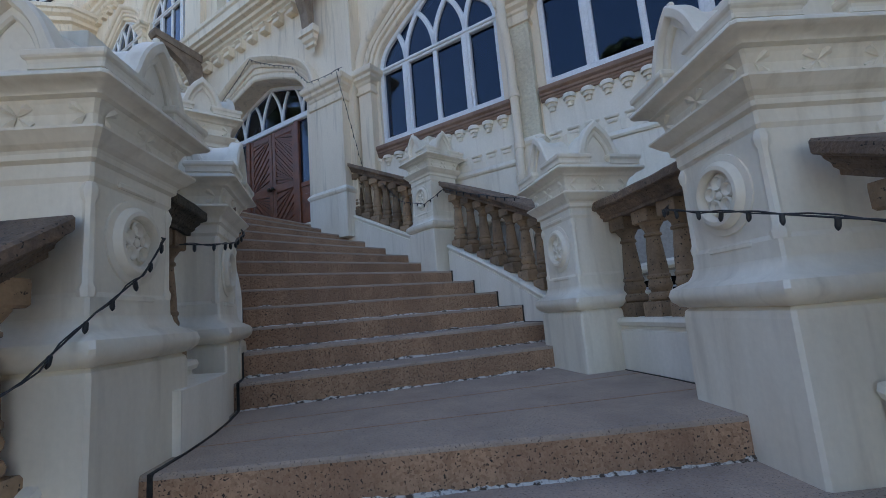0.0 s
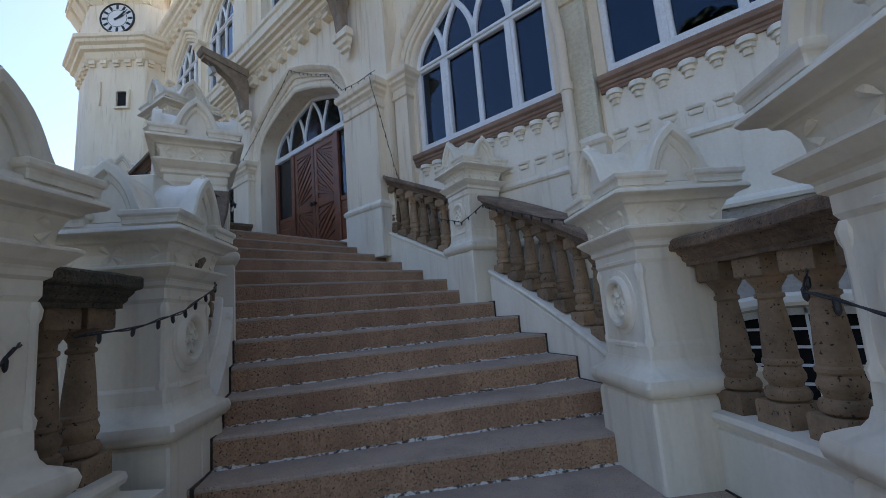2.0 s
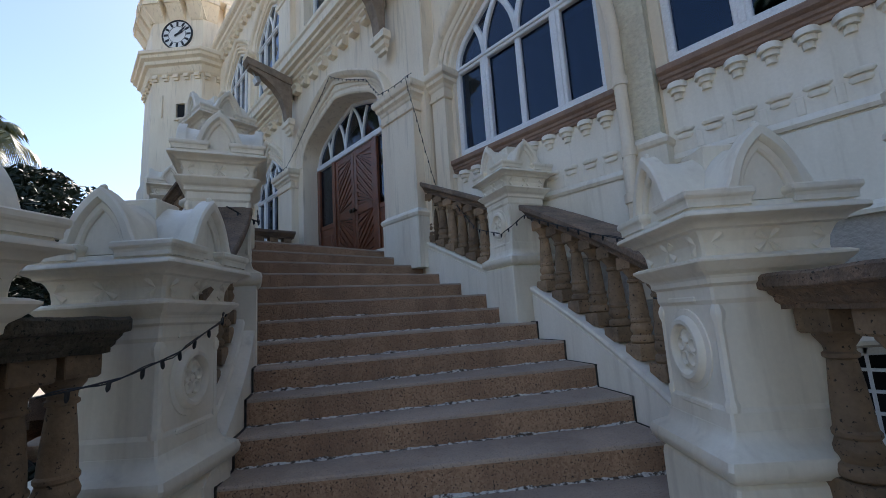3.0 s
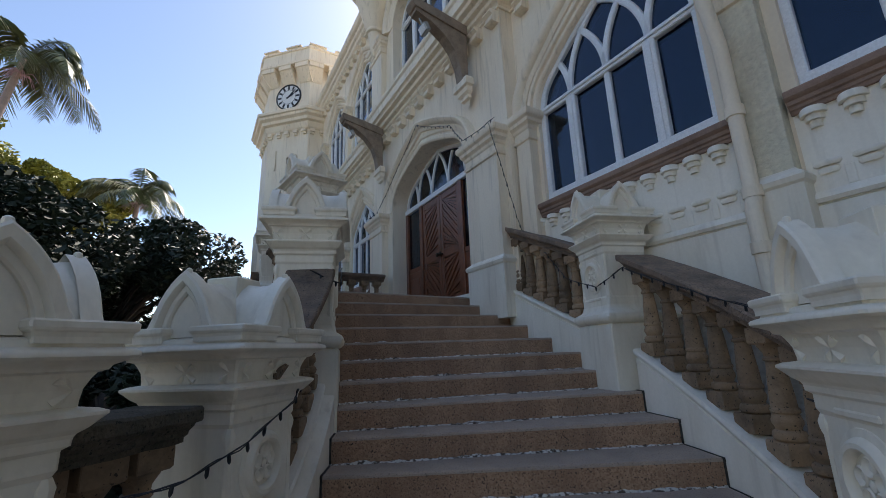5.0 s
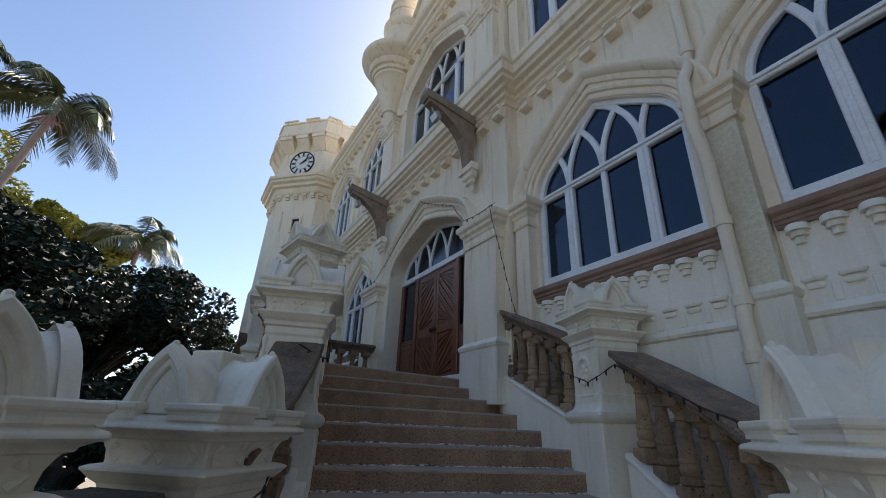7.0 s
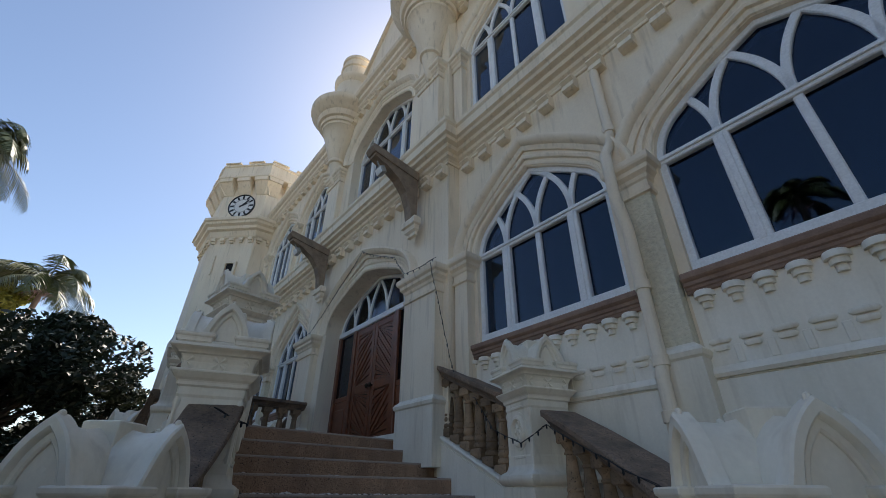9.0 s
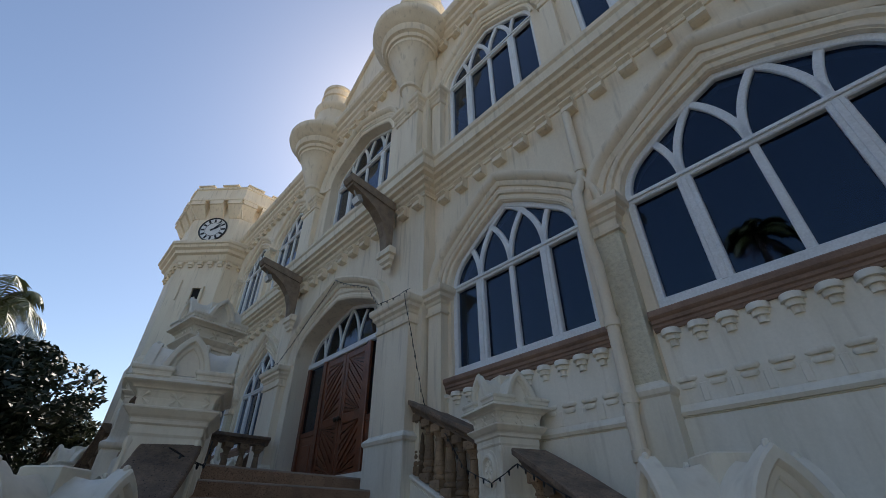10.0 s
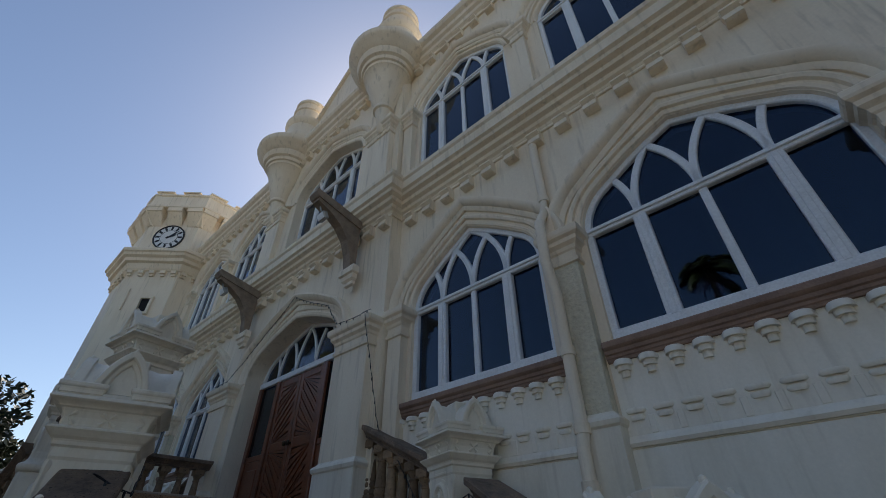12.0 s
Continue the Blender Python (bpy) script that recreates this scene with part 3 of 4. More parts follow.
def wall_panel(name, x0, x1, z0, z1, y, c, zb, zs, arch_pts, thick, material, parent):
    bm = bmesh.new()
    xs = [x0] + sorted(c + x for x, z in arch_pts) + [x1]
    top = {round(c + x, 5): zs + z for x, z in arch_pts}

    def quad(a, b, c_, d):
        bm.faces.new([bm.verts.new(p) for p in (a, b, c_, d)])
    for i in range(len(xs) - 1):
        a, b = xs[i], xs[i + 1]
        V = lambda x, z: Vector((x, y, z))
        quad(V(a, z0), V(b, z0), V(b, zb), V(a, zb))
        if i == 0 or i == len(xs) - 2:
            quad(V(a, zb), V(b, zb), V(b, zs), V(a, zs))
            quad(V(a, zs), V(b, zs), V(b, z1), V(a, z1))
        else:
            quad(V(a, top[round(a, 5)]), V(b, top[round(b, 5)]), V(b, z1), V(a, z1))
    bmesh.ops.remove_doubles(bm, verts=bm.verts, dist=0.0005)
    r = bmesh.ops.extrude_face_region(bm, geom=list(bm.faces))
    bmesh.ops.translate(bm, verts=[v for v in r["geom"] if isinstance(v, bmesh.types.BMVert)], vec=(0, thick, 0))
    return part(name, bm, material, parent)


def arch_mould(bm, pts, c, zs, y, prof):
    """Sweeps (outward, proud) rows along the arch on the wall face y."""
    rows = [offset_arch(pts, d) for d, p in prof]
    st = []
    for i in range(len(pts)):
        st.append([Vector((c + rows[j][i][0], y - prof[j][1], zs + rows[j][i][1])) for j in range(len(prof))])
    return sweep(bm, st)


def stack(bm, x0, x1, yf, yb, rows):
    """Rectangular mouldings against a wall: (grow, z) rows, growing on the three free sides."""
    return sweep(bm, [[Vector((x0 - g, yb, z)), Vector((x0 - g, yf - g, z)), Vector((x1 + g, yf - g, z)), Vector((x1 + g, yb, z))] for g, z in rows])


def course(bm, path, prof):
    """A moulding swept along a plan path (going to +x, outside towards -y); prof rows are (proud, z)."""
    st = []
    for i, p in enumerate(path):
        n = Vector((0, 0))
        if i > 0:
            d = (Vector(p) - Vector(path[i - 1])).normalized()
            n += Vector((d.y, -d.x))
        if i < len(path) - 1:
            d2 = (Vector(path[i + 1]) - Vector(p)).normalized()
            m2 = Vector((d2.y, -d2.x))
            if i == 0 or (n - m2).length > 0.1:
                n += m2
        st.append([Vector((p[0] + n.x * g, p[1] + n.y * g, z)) for g, z in prof])
    return sweep(bm, st)


PLAN = [(XL, WF), (EL, WF), (EL, EF), (ER, EF), (ER, WF), (XR, WF)]
G_ARCH = tudor(1.145, 1.08, 0.62)
W_ARCH = tudor(1.27, 1.05, 0.66)
U_ARCH = tudor(1.135, 0.98, 0.60)
E_ARCH = tudor(1.60, 0.98, 0.62)
UE_ARCH = tudor(1.45, 1.0, 0.62)
ZSILL, ZSPR = 3.42, 4.80
UZSILL, UZSPR = 7.75, 9.80
Z1A, Z1B = 6.72, 7.30      # main cornice
ZTOP = 12.45


def bays_edges(c):
    if abs(c - BAYS[0]) < 0.01:
        return (ER - 0.3, -1.17)
    if abs(c - BAYS[1]) < 0.01:
        return (-1.17, 1.80)
    if abs(c - BAYS[2]) < 0.01:
        return (2 * AXIS + 1.17, EL + 0.3)
    return (2 * AXIS - 1.80, 2 * AXIS + 1.17)


for c in BAYS:
    x0, x1 = bays_edges(c)
    wall_panel("wall", x0, x1, 2.42, Z1A + 0.3, WF, c, ZSILL, ZSPR, G_ARCH if abs(c - AXIS) < 5 else W_ARCH, 0.34, CREAM, facade)
    wall_panel("wall", x0, x1, Z1A + 0.3, ZTOP, WF, c, UZSILL, UZSPR, U_ARCH, 0.34, CREAM, facade)
wall_panel("wall", EL, ER, TOP - 0.5, Z1A + 0.3, EF, AXIS, TOP - 0.02, 4.72, E_ARCH, 0.4, CREAM, facade)
wall_panel("wall", EL, ER, Z1A + 0.3, ZTOP, EF, AXIS, UZSILL, UZSPR, UE_ARCH, 0.4, CREAM, facade)
# unseen plain stretch of wall, added as a light blocker
part("wall", bm_box(1.80, XR, WF, WF + 0.34, 2.42, ZTOP), CREAM, facade)
part("wall", bm_box(XL, 2 * AXIS - 1.80, WF, WF + 0.34, 2.42, ZTOP), CREAM, facade)
part("wall", bm_box(XL, XL + 0.3, WF + 0.34, 13, GZ, ZTOP), CREAM, facade)
part("wall", bm_box(XR - 0.3, XR, WF + 0.34, 13, GZ, ZTOP), CREAM, facade)
part("wall", bm_box(XL, XR, 13, 13.3, GZ, ZTOP), CREAM, facade)
part("roof", bm_box(XL, XR, WF + 0.1, 13.3, ZTOP - 0.1, ZTOP + 0.1), CREAM, facade)
# added near-black floors and partition keep the rooms behind the glass dark
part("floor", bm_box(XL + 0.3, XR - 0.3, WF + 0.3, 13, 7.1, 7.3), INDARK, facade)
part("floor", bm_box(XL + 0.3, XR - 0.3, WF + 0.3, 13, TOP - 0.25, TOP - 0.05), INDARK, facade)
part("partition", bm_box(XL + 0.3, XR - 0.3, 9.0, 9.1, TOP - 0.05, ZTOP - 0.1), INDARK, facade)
# lower plinth storey with a basement window
PZ = 1.75
B_ARCH = tudor(0.75, 0.30, 0.25)
wall_panel("plinth_wall", -2.5, 2.5, GZ - 0.1, PZ, WF - 0.03, 0.40, -0.55, 0.48, B_ARCH, 0.36, PLINTH, facade)
part("plinth_wall", bm_box(2.5, XR, WF - 0.03, WF + 0.33, GZ - 0.1, PZ), PLINTH, facade)
part("plinth_wall", bm_box(XL, -2.5, WF - 0.03, WF + 0.33, GZ - 0.1, PZ), PLINTH, facade)
part("plinth_band", bm_box(XL, XR, WF - 0.034, WF + 0.33, PZ, 2.42), WHITE, facade, "white painted band")
part("plinth_moulding", course(bmesh.new(), [(XL, WF - 0.03), (XR, WF - 0.03)], [(-0.02, PZ - 0.06), (0.05, PZ - 0.06), (0.06, PZ - 0.03), (0.05, PZ), (0.02, PZ + 0.03), (-0.02, PZ + 0.04)]), WHITE, facade)

# mouldings round the arches
for c in BAYS:
    wide = 0.0 if abs(c - AXIS) < 5 else 0.125
    for pts, zs in ((W_ARCH if wide else G_ARCH, ZSPR), (U_ARCH, UZSPR)):
        bm = bmesh.new()
        arch_mould(bm, pts, c, zs, WF, [(-0.005, -0.12), (0.0, -0.01), (0.02, 0.02), (0.05, 0.028), (0.065, 0.004), (0.105, 0.004), (0.115, 0.045), (0.15, 0.058), (0.175, 0.05), (0.185, 0.004), (0.19, -0.12)])
        part("archivolt", bm, CREAM, facade, smooth=True)
        bm = bmesh.new()
        hood = tudor(1.145 + 0.30 + (wide if zs < 6 else 0), 1.46 if zs < 6 else 1.34, 0.86)
        arch_mould(bm, hood, c, zs, WF, [(-0.07, -0.02), (-0.07, 0.035), (-0.03, 0.06), (0.0, 0.06), (0.012, 0.095), (0.05, 0.13), (0.09, 0.15), (0.125, 0.145), (0.135, 0.10), (0.14, -0.02)])
        part("hood_mould", bm, CREAM, facade, smooth=True)
for pts, zs, hd in ((E_ARCH, 4.72, tudor(1.86, 1.36, 0.85)), (UE_ARCH, UZSPR, tudor(1.72, 1.32, 0.85))):
    bm = bmesh.new()
    arch_mould(bm, pts, AXIS, zs, EF, [(-0.005, -0.2), (0.0, 0.006), (0.03, 0.03), (0.08, 0.03), (0.10, 0.006), (0.13, 0.006), (0.15, 0.03), (0.18, 0.035), (0.20, 0.006), (0.20, -0.2)])
    part("archivolt", bm, CREAM, facade, smooth=True)
    bm = bmesh.new()
    arch_mould(bm, hd, AXIS, zs, EF, [(-0.07, -0.02), (-0.07, 0.035), (-0.03, 0.06), (0.0, 0.06), (0.015, 0.10), (0.06, 0.14), (0.10, 0.16), (0.135, 0.15), (0.145, 0.10), (0.15, -0.02)])
    part("hood_mould", bm, CREAM, facade, smooth=True)

# main cornice, string below it and the roof cornice
bm = course(bmesh.new(), PLAN, [(-0.05, 6.88), (0.03, 6.88), (0.05, 6.92), (0.10, 6.95), (0.12, 7.00), (0.19, 7.03), (0.21, 7.09), (0.29, 7.12), (0.31, 7.17), (0.36, 7.20), (0.375, 7.36), (0.41, 7.40), (0.42, 7.47), (0.38, 7.50), (-0.05, 7.54)])
part("main_cornice", bm, CREAM, facade)
bm = course(bmesh.new(), PLAN, [(-0.02, 6.83), (0.03, 6.83), (0.035, 6.85), (0.025, 6.885), (-0.02, 6.885)])
part("string_course", bm, CREAM, facade)
bm = course(bmesh.new(), PLAN, [(-0.05, 11.72), (0.05, 11.72), (0.06, 11.80), (0.12, 11.86), (0.14, 11.95), (0.20, 12.0), (0.22, 12.10), (0.30, 12.16), (0.34, 12.24), (0.34, 12.34), (0.30, 12.38), (-0.05, 12.42)])
part("roof_cornice", bm, CREAM, facade)
# stepped gable over the entrance between the turrets
bm = bmesh.new()
gp = [(AXIS - 2.3, 12.4), (AXIS + 2.3, 12.4), (AXIS + 2.0, 13.5), (AXIS, 15.4), (AXIS - 2.0, 13.5)]
sweep(bm, [[Vector((x, y, z)) for x, z in gp] for y in (EF + 0.1, EF + 0.4)])
part("gable_wall", bm, CREAM, facade)
bm = bmesh.new()
for s in (-1, 1):
    sweep(bm, [[Vector((AXIS + s * x, y, z + q)) for y, q in ((EF, -0.05), (EF, 0.1), (EF + 0.45, 0.1), (EF + 0.45, -0.05))] for x, z in ((2.1, 13.42), (0.0, 15.42))])
part("gable_coping", bm, CREAM, facade)


bm = bmesh.new()
sweep(bm, [[Vector((x, 0.02, 0.0)), Vector((x, 0.02, 0.23)), Vector((x, -0.07, 0.23)), Vector((x, -0.105, 0.21)), Vector((x, -0.11, 0.17)), Vector((x, -0.085, 0.14)), Vector((x, -0.075, 0.13)), Vector((x, -0.09, 0.02)), Vector((x, -0.07, 0.0))] for x in (-0.11, 0.11)])
DENT = shared(bm, "dentil", CREAM)
for z, xa in ((6.58, 0.44), (11.46, 0.44)):
    x = -17.03
    while x < 4.5:
        if abs(x - ER) > 0.12 and abs(x - EL) > 0.12:
            piece("dentil", DENT, Matrix.Translation((x, EF if EL < x < ER else WF, z)) @ Matrix.Diagonal((0.9, 1.6, 0.95, 1)), facade)
        x += xa


# ---- pilasters and piers of the facade ----
CAPROWS = [(0.006, 0.0), (0.03, 0.01), (0.035, 0.05), (0.012, 0.06), (0.012, 0.16), (0.03, 0.18), (0.04, 0.22), (0.08, 0.26), (0.085, 0.31), (0.12, 0.34), (0.13, 0.37), (0.13, 0.43), (0.11, 0.45)]


def pilaster(xc, w, yf, yb, z0, z1, foot, material, base_h=0.35):
    bm = bmesh.new()
    stack(bm, xc - w / 2, xc + w / 2, yf, yb, [(0.0, z0), (0.0, z1)])
    part("pilaster_shaft", bm, material, facade)
    bm = bmesh.new()
    stack(bm, xc - w / 2, xc + w / 2, yf, yb, [(g, z1 - 0.43 + z) for g, z in CAPROWS])
    part("pilaster_cap", bm, CREAM, facade)
    if foot:
        bm = bmesh.new()
        stack(bm, xc - w / 2, xc + w / 2, yf, yb, [(0.05, foot), (0.05, z0), (0.07, z0 + 0.02), (0.08, z0 + 0.06), (0.06, z0 + 0.09), (0.02, z0 + 0.12), (0.006, z0 + 0.14)])
        part("pilaster_base", bm, PIERW, facade)


for x in (-1.12, 1.86, 2 * AXIS + 1.12, 2 * AXIS - 1.86):
    pilaster(x, 0.30, WF - 0.13, WF + 0.05, 2.60, 4.80, 1.4, ROUGHCAST)
    pilaster(x, 0.26, WF - 0.12, WF + 0.05, Z1B - 0.02, 9.85, None, CREAM)
for s in (1, -1):
    xc = AXIS + s * 2.28
    pilaster(xc, 0.80, EF - 0.16, EF + 0.05, 2.62, 4.72, TOP - 0.4, CREAM)
    pilaster(xc, 0.72, EF - 0.14, EF + 0.05, Z1B - 0.02, 9.75, None, CREAM)
    # narrower pilaster beside the pier
    pilaster(AXIS + s * 2.98, 0.28, WF - 0.15, WF + 0.05, TOP, 4.80, None, CREAM)
    pilaster(AXIS + s * 2.96, 0.26, WF - 0.14, WF + 0.05, Z1B - 0.02, 9.80, None, CREAM)
    # bartizan turret on a cone corbel
    tx = AXIS + s * 2.35
    bm = bmesh.new()
    lathe(bm, [(0.04, 9.45), (0.09, 9.52), (0.13, 9.7), (0.20, 10.15), (0.25, 10.18), (0.26, 10.24), (0.24, 10.28), (0.30, 10.50), (0.45, 11.0), (0.57, 11.36), (0.60, 11.38), (0.61, 11.46), (0.66, 11.48), (0.68, 11.58), (0.75, 11.62), (0.78, 11.70), (0.80, 11.80), (0.90, 11.88), (0.95, 11.98), (1.02, 12.03), (1.05, 12.12), (1.05, 12.22), (0.98, 12.26), (0.5, 12.30)], 36, Matrix.Translation((tx, EF - 0.16, 0)))
    part("turret_corbel", bm, CREAM, facade, smooth=True)
    bm = bmesh.new()
    lathe(bm, [(0.58, 12.28), (0.58, 12.62), (0.64, 12.70), (0.66, 12.85), (0.64, 13.05), (0.60, 13.12), (0.60, 13.5), (0.64, 13.54), (0.67, 13.62), (0.70, 13.66), (0.70, 13.78), (0.60, 13.82), (0.52, 13.86), (0.52, 14.35), (0.57, 14.38), (0.57, 14.48), (0.50, 14.52), (0.50, 14.72), (0.55, 14.75), (0.55, 14.86), (0.4, 14.88)], 28, Matrix.Translation((tx, EF + 0.05, 0)))
    part("turret", bm, CREAM, facade, smooth=True)

# ---- sills, corbels and the relief below the windows ----
bm = bmesh.new()
for i, (w, d, z0, z1) in enumerate(((0.10, 0.085, 0.11, 0.17), (0.072, 0.06, 0.06, 0.115), (0.045, 0.035, 0.0, 0.065))):
    pts = [(w * math.cos(t), -d * math.sin(t)) for t in [math.pi * k / 8 for k in range(9)]]
    sweep(bm, [[Vector((x, y, z)) for x, y in pts] for z in (z0, z1 - 0.015)] + [[Vector((x * 0.9, y * 0.9, z1)) for x, y in pts]])
CORB = shared(bm, "corbel", WHITE, True)
bm = bmesh.new()
for w, d, z0 in ((0.105, 0.045, 0.07), (0.08, 0.03, 0.0)):
    pts = [(w * math.cos(t), -d * math.sin(t)) for t in [math.pi * k / 8 for k in range(9)]]
    sweep(bm, [[Vector((x * f, y * f, z)) for x, y in pts] for f, z in ((0.8, z0), (1.0, z0 + 0.02), (1.0, z0 + 0.035), (0.9, z0 + 0.05))])
SCAL = shared(bm, "scallop", WHITE, True)
STRIP = shared(bm_box(-0.03, 0.03, -0.019, 0.0, 0.0, 0.15, bevel=0.005), "relief_strip", WHITE)
SPANS = [(-4.05, -1.36), (-0.94, 1.68), (2 * AXIS + 1.36, 2 * AXIS + 4.05), (2 * AXIS - 1.68, 2 * AXIS + 0.94)]
for x0, x1 in SPANS:
    bm = course(bmesh.new(), [(x0, WF), (x1, WF)], [(-0.02, 3.19), (0.045, 3.19), (0.05, 3.215), (0.062, 3.225), (0.062, 3.25), (0.08, 3.262), (0.08, 3.295), (0.10, 3.31), (0.112, 3.325), (0.112, 3.372), (0.10, 3.385), (-0.02, 3.40)])
    part("window_ledge", bm, SILLST, facade, "brown stone sill moulding")
    part("white_field", bm_box(x0, x1, WF - 0.012, WF + 0.01, 2.43, 3.20), WHITE, facade, "white painted field under the sill")
    n = int((x1 - x0 - 0.2) / 0.236)
    for i in range(n + 1):
        x = x0 + (x1 - x0 - n * 0.236) / 2 + 0.236 * i
        piece("corbel", CORB, Matrix.Translation((x, WF - 0.01, 3.03)) @ Matrix.Diagonal((0.88, 1.15, 0.95, 1)), facade)
        piece("scallop", SCAL, Matrix.Translation((x, WF - 0.012, 2.65)) @ Matrix.Diagonal((0.85, 1.0, 0.85, 1)), facade)
        piece("relief_strip", STRIP, Matrix.Translation((x + 0.118, WF, 2.535)), facade)
    bm = course(bmesh.new(), [(x0, WF), (x1, WF)], [(-0.02, 2.44), (0.04, 2.44), (0.055, 2.47), (0.04, 2.50), (0.015, 2.53), (-0.02, 2.54)])
    part("plinth_ledge", bm, WHITE, facade)


# ---- windows ----
def bar(bm, pts, w, y0, y1):
    """A flat bar along (x, z) points."""
    st = []
    for i, (x, z) in enumerate(pts):
        ax, az = pts[max(0, i - 1)]
        bx, bz = pts[min(len(pts) - 1, i + 1)]
        L = math.hypot(bx - ax, bz - az)
        nx, nz = -(bz - az) / L * w / 2, (bx - ax) / L * w / 2
        c = min(0.012, w * 0.2)
        k = 1 - 2 * c / w
        st.append([Vector((x + nx, y1, z + nz)), Vector((x + nx, y0 + c, z + nz)), Vector((x + nx * k, y0, z + nz * k)), Vector((x - nx * k, y0, z - nz * k)), Vector((x - nx, y0 + c, z - nz)), Vector((x - nx, y1, z - nz))])
    return sweep(bm, st)


def arch_height(pts, x):
    for (ax, az), (bx, bz) in zip(pts, pts[1:]):
        if bx <= x <= ax:
            u = (ax - x) / max(1e-6, ax - bx)
            return az + (bz - az) * u
    return -1.0


def tracery(parent, half, hs, pts, mull, R, w=0.085, y0=0.0, y1=0.07):
    for m in mull:
        for s in (-1, 1):
            line = []
            for i in range(40):
                f = math.pi / 2 * i / 39
                x, z = m + s * (R - R * math.cos(f)), R * math.sin(f)
                if abs(x) > half or z > arch_height(pts, x):
                    break
                line.append((x, hs + z))
            if len(line) > 1:
                part("tracery_bar", bar(bmesh.new(), line[::2] if len(line) > 6 else line, w, y0, y1), FRAME, parent)


def window(half, hs, pts, name, transom=True, curtain=False):
    root = tagged(empty(name), "white timber gothic window with pointed tracery and dark glass", "window", "hall windows")
    root["kind"] = "structure"
    line = [(-half, 0.0)] + [(x, hs + z) for x, z in pts[::-1]] + [(half, 0.0)]
    inset = [(-half + 0.03, 0.0)] + [(x, hs + z) for x, z in offset_arch(pts, -0.03)[::-1]] + [(half - 0.03, 0.0)]
    part("window_frame", bar(bmesh.new(), inset, 0.085, -0.015, 0.09), FRAME, root)
    part("bottom_rail", bm_box(-half, half, -0.03, 0.09, 0.0, 0.12, bevel=0.01), FRAME, root)
    part("transom", bm_box(-half, half, -0.02, 0.08, hs - 0.065, hs + 0.05, bevel=0.012), FRAME, root)
    part("transom_bead", bm_box(-half, half, -0.042, -0.018, hs - 0.02, hs + 0.03, bevel=0.008), FRAME, root)
    m1 = half * 0.51
    for x, w in ((-m1, 0.15), (0.0, 0.085), (m1, 0.15)):
        if w > 0.1:
            part("mullion_bead", bm_box(x - w / 5, x + w / 5, -0.034, -0.018, 0.10, hs - 0.04, bevel=0.006), FRAME, root)
        part("mullion", bm_box(x - w / 2, x + w / 2, -0.02 if w > 0.1 else 0.0, 0.075, 0.07, hs - 0.04, bevel=0.012), FRAME, root)
    tracery(root, half, hs, pts, (-m1, 0.0, m1), half * 1.05)
    for a, b in ((-half, -m1), (-m1, 0.0), (0.0, m1), (m1, half)):
        part("pane", bm_box(a, b, 0.045, 0.051, 0.05, hs), GLASS, root).visible_shadow = False
    bm = bmesh.new()
    sweep(bm, [[Vector((x, y, hs + z)) for x, z in pts] for y in (0.045, 0.051)])
    part("pane", bm, GLASS, root).visible_shadow = False
    return root


gw = window(1.145, ZSPR - ZSILL, G_ARCH, "window_ground")
uw = window(1.135, UZSPR - UZSILL, U_ARCH, "window_upper")
ww = window(1.27, ZSPR - ZSILL, W_ARCH, "window_ground")
for proto_w, zz, cs in ((gw, ZSILL, BAYS[0::2]), (ww, ZSILL, BAYS[1::2]), (uw, UZSILL, BAYS)):
    proto_w.matrix_world = Matrix.Translation((cs[0], WF + 0.075, zz))
    for c in cs[1:]:
        copy_thing(proto_w, Matrix.Translation((c, WF + 0.075, zz)))
uew = window(1.45, UZSPR - UZSILL, UE_ARCH, "window_upper")
uew.matrix_world = Matrix.Translation((AXIS, EF + 0.26, UZSILL))

# basement window with a lattice of white bars
bw = tagged(empty("window_basement", Matrix.Translation((0.40, WF + 0.09, 0))), "small arched basement window with white lattice bars", "window", kind="structure")
part("window_frame", bar(bmesh.new(), [(-0.72, -0.52)] + [(x, 0.48 + z) for x, z in offset_arch(B_ARCH, -0.03)[::-1]] + [(0.72, -0.52)], 0.07, 0, 0.05), FRAME, bw)
for i in range(9):
    x = -0.64 + 0.16 * i
    part("lattice_bar", bm_box(x - 0.011, x + 0.011, 0.0, 0.02, -0.52, 0.48 + max(0, arch_height(B_ARCH, x))), FRAME, bw)
for i in range(8):
    z = -0.45 + 0.15 * i
    part("lattice_bar", bm_box(-0.72, 0.72, 0.003, 0.023, z - 0.011, z + 0.011), FRAME, bw)
# near-black sheet painted as the shade behind the lattice
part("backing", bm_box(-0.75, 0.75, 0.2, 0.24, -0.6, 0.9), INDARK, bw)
bm = arch_mould(bmesh.new(), B_ARCH, 0.0, 0.48, -0.12, [(0.02, -0.02), (0.02, 0.04), (0.05, 0.06), (0.10, 0.06), (0.13, 0.03), (0.13, -0.02)])
part("hood_mould", bm, WHITE, bw)

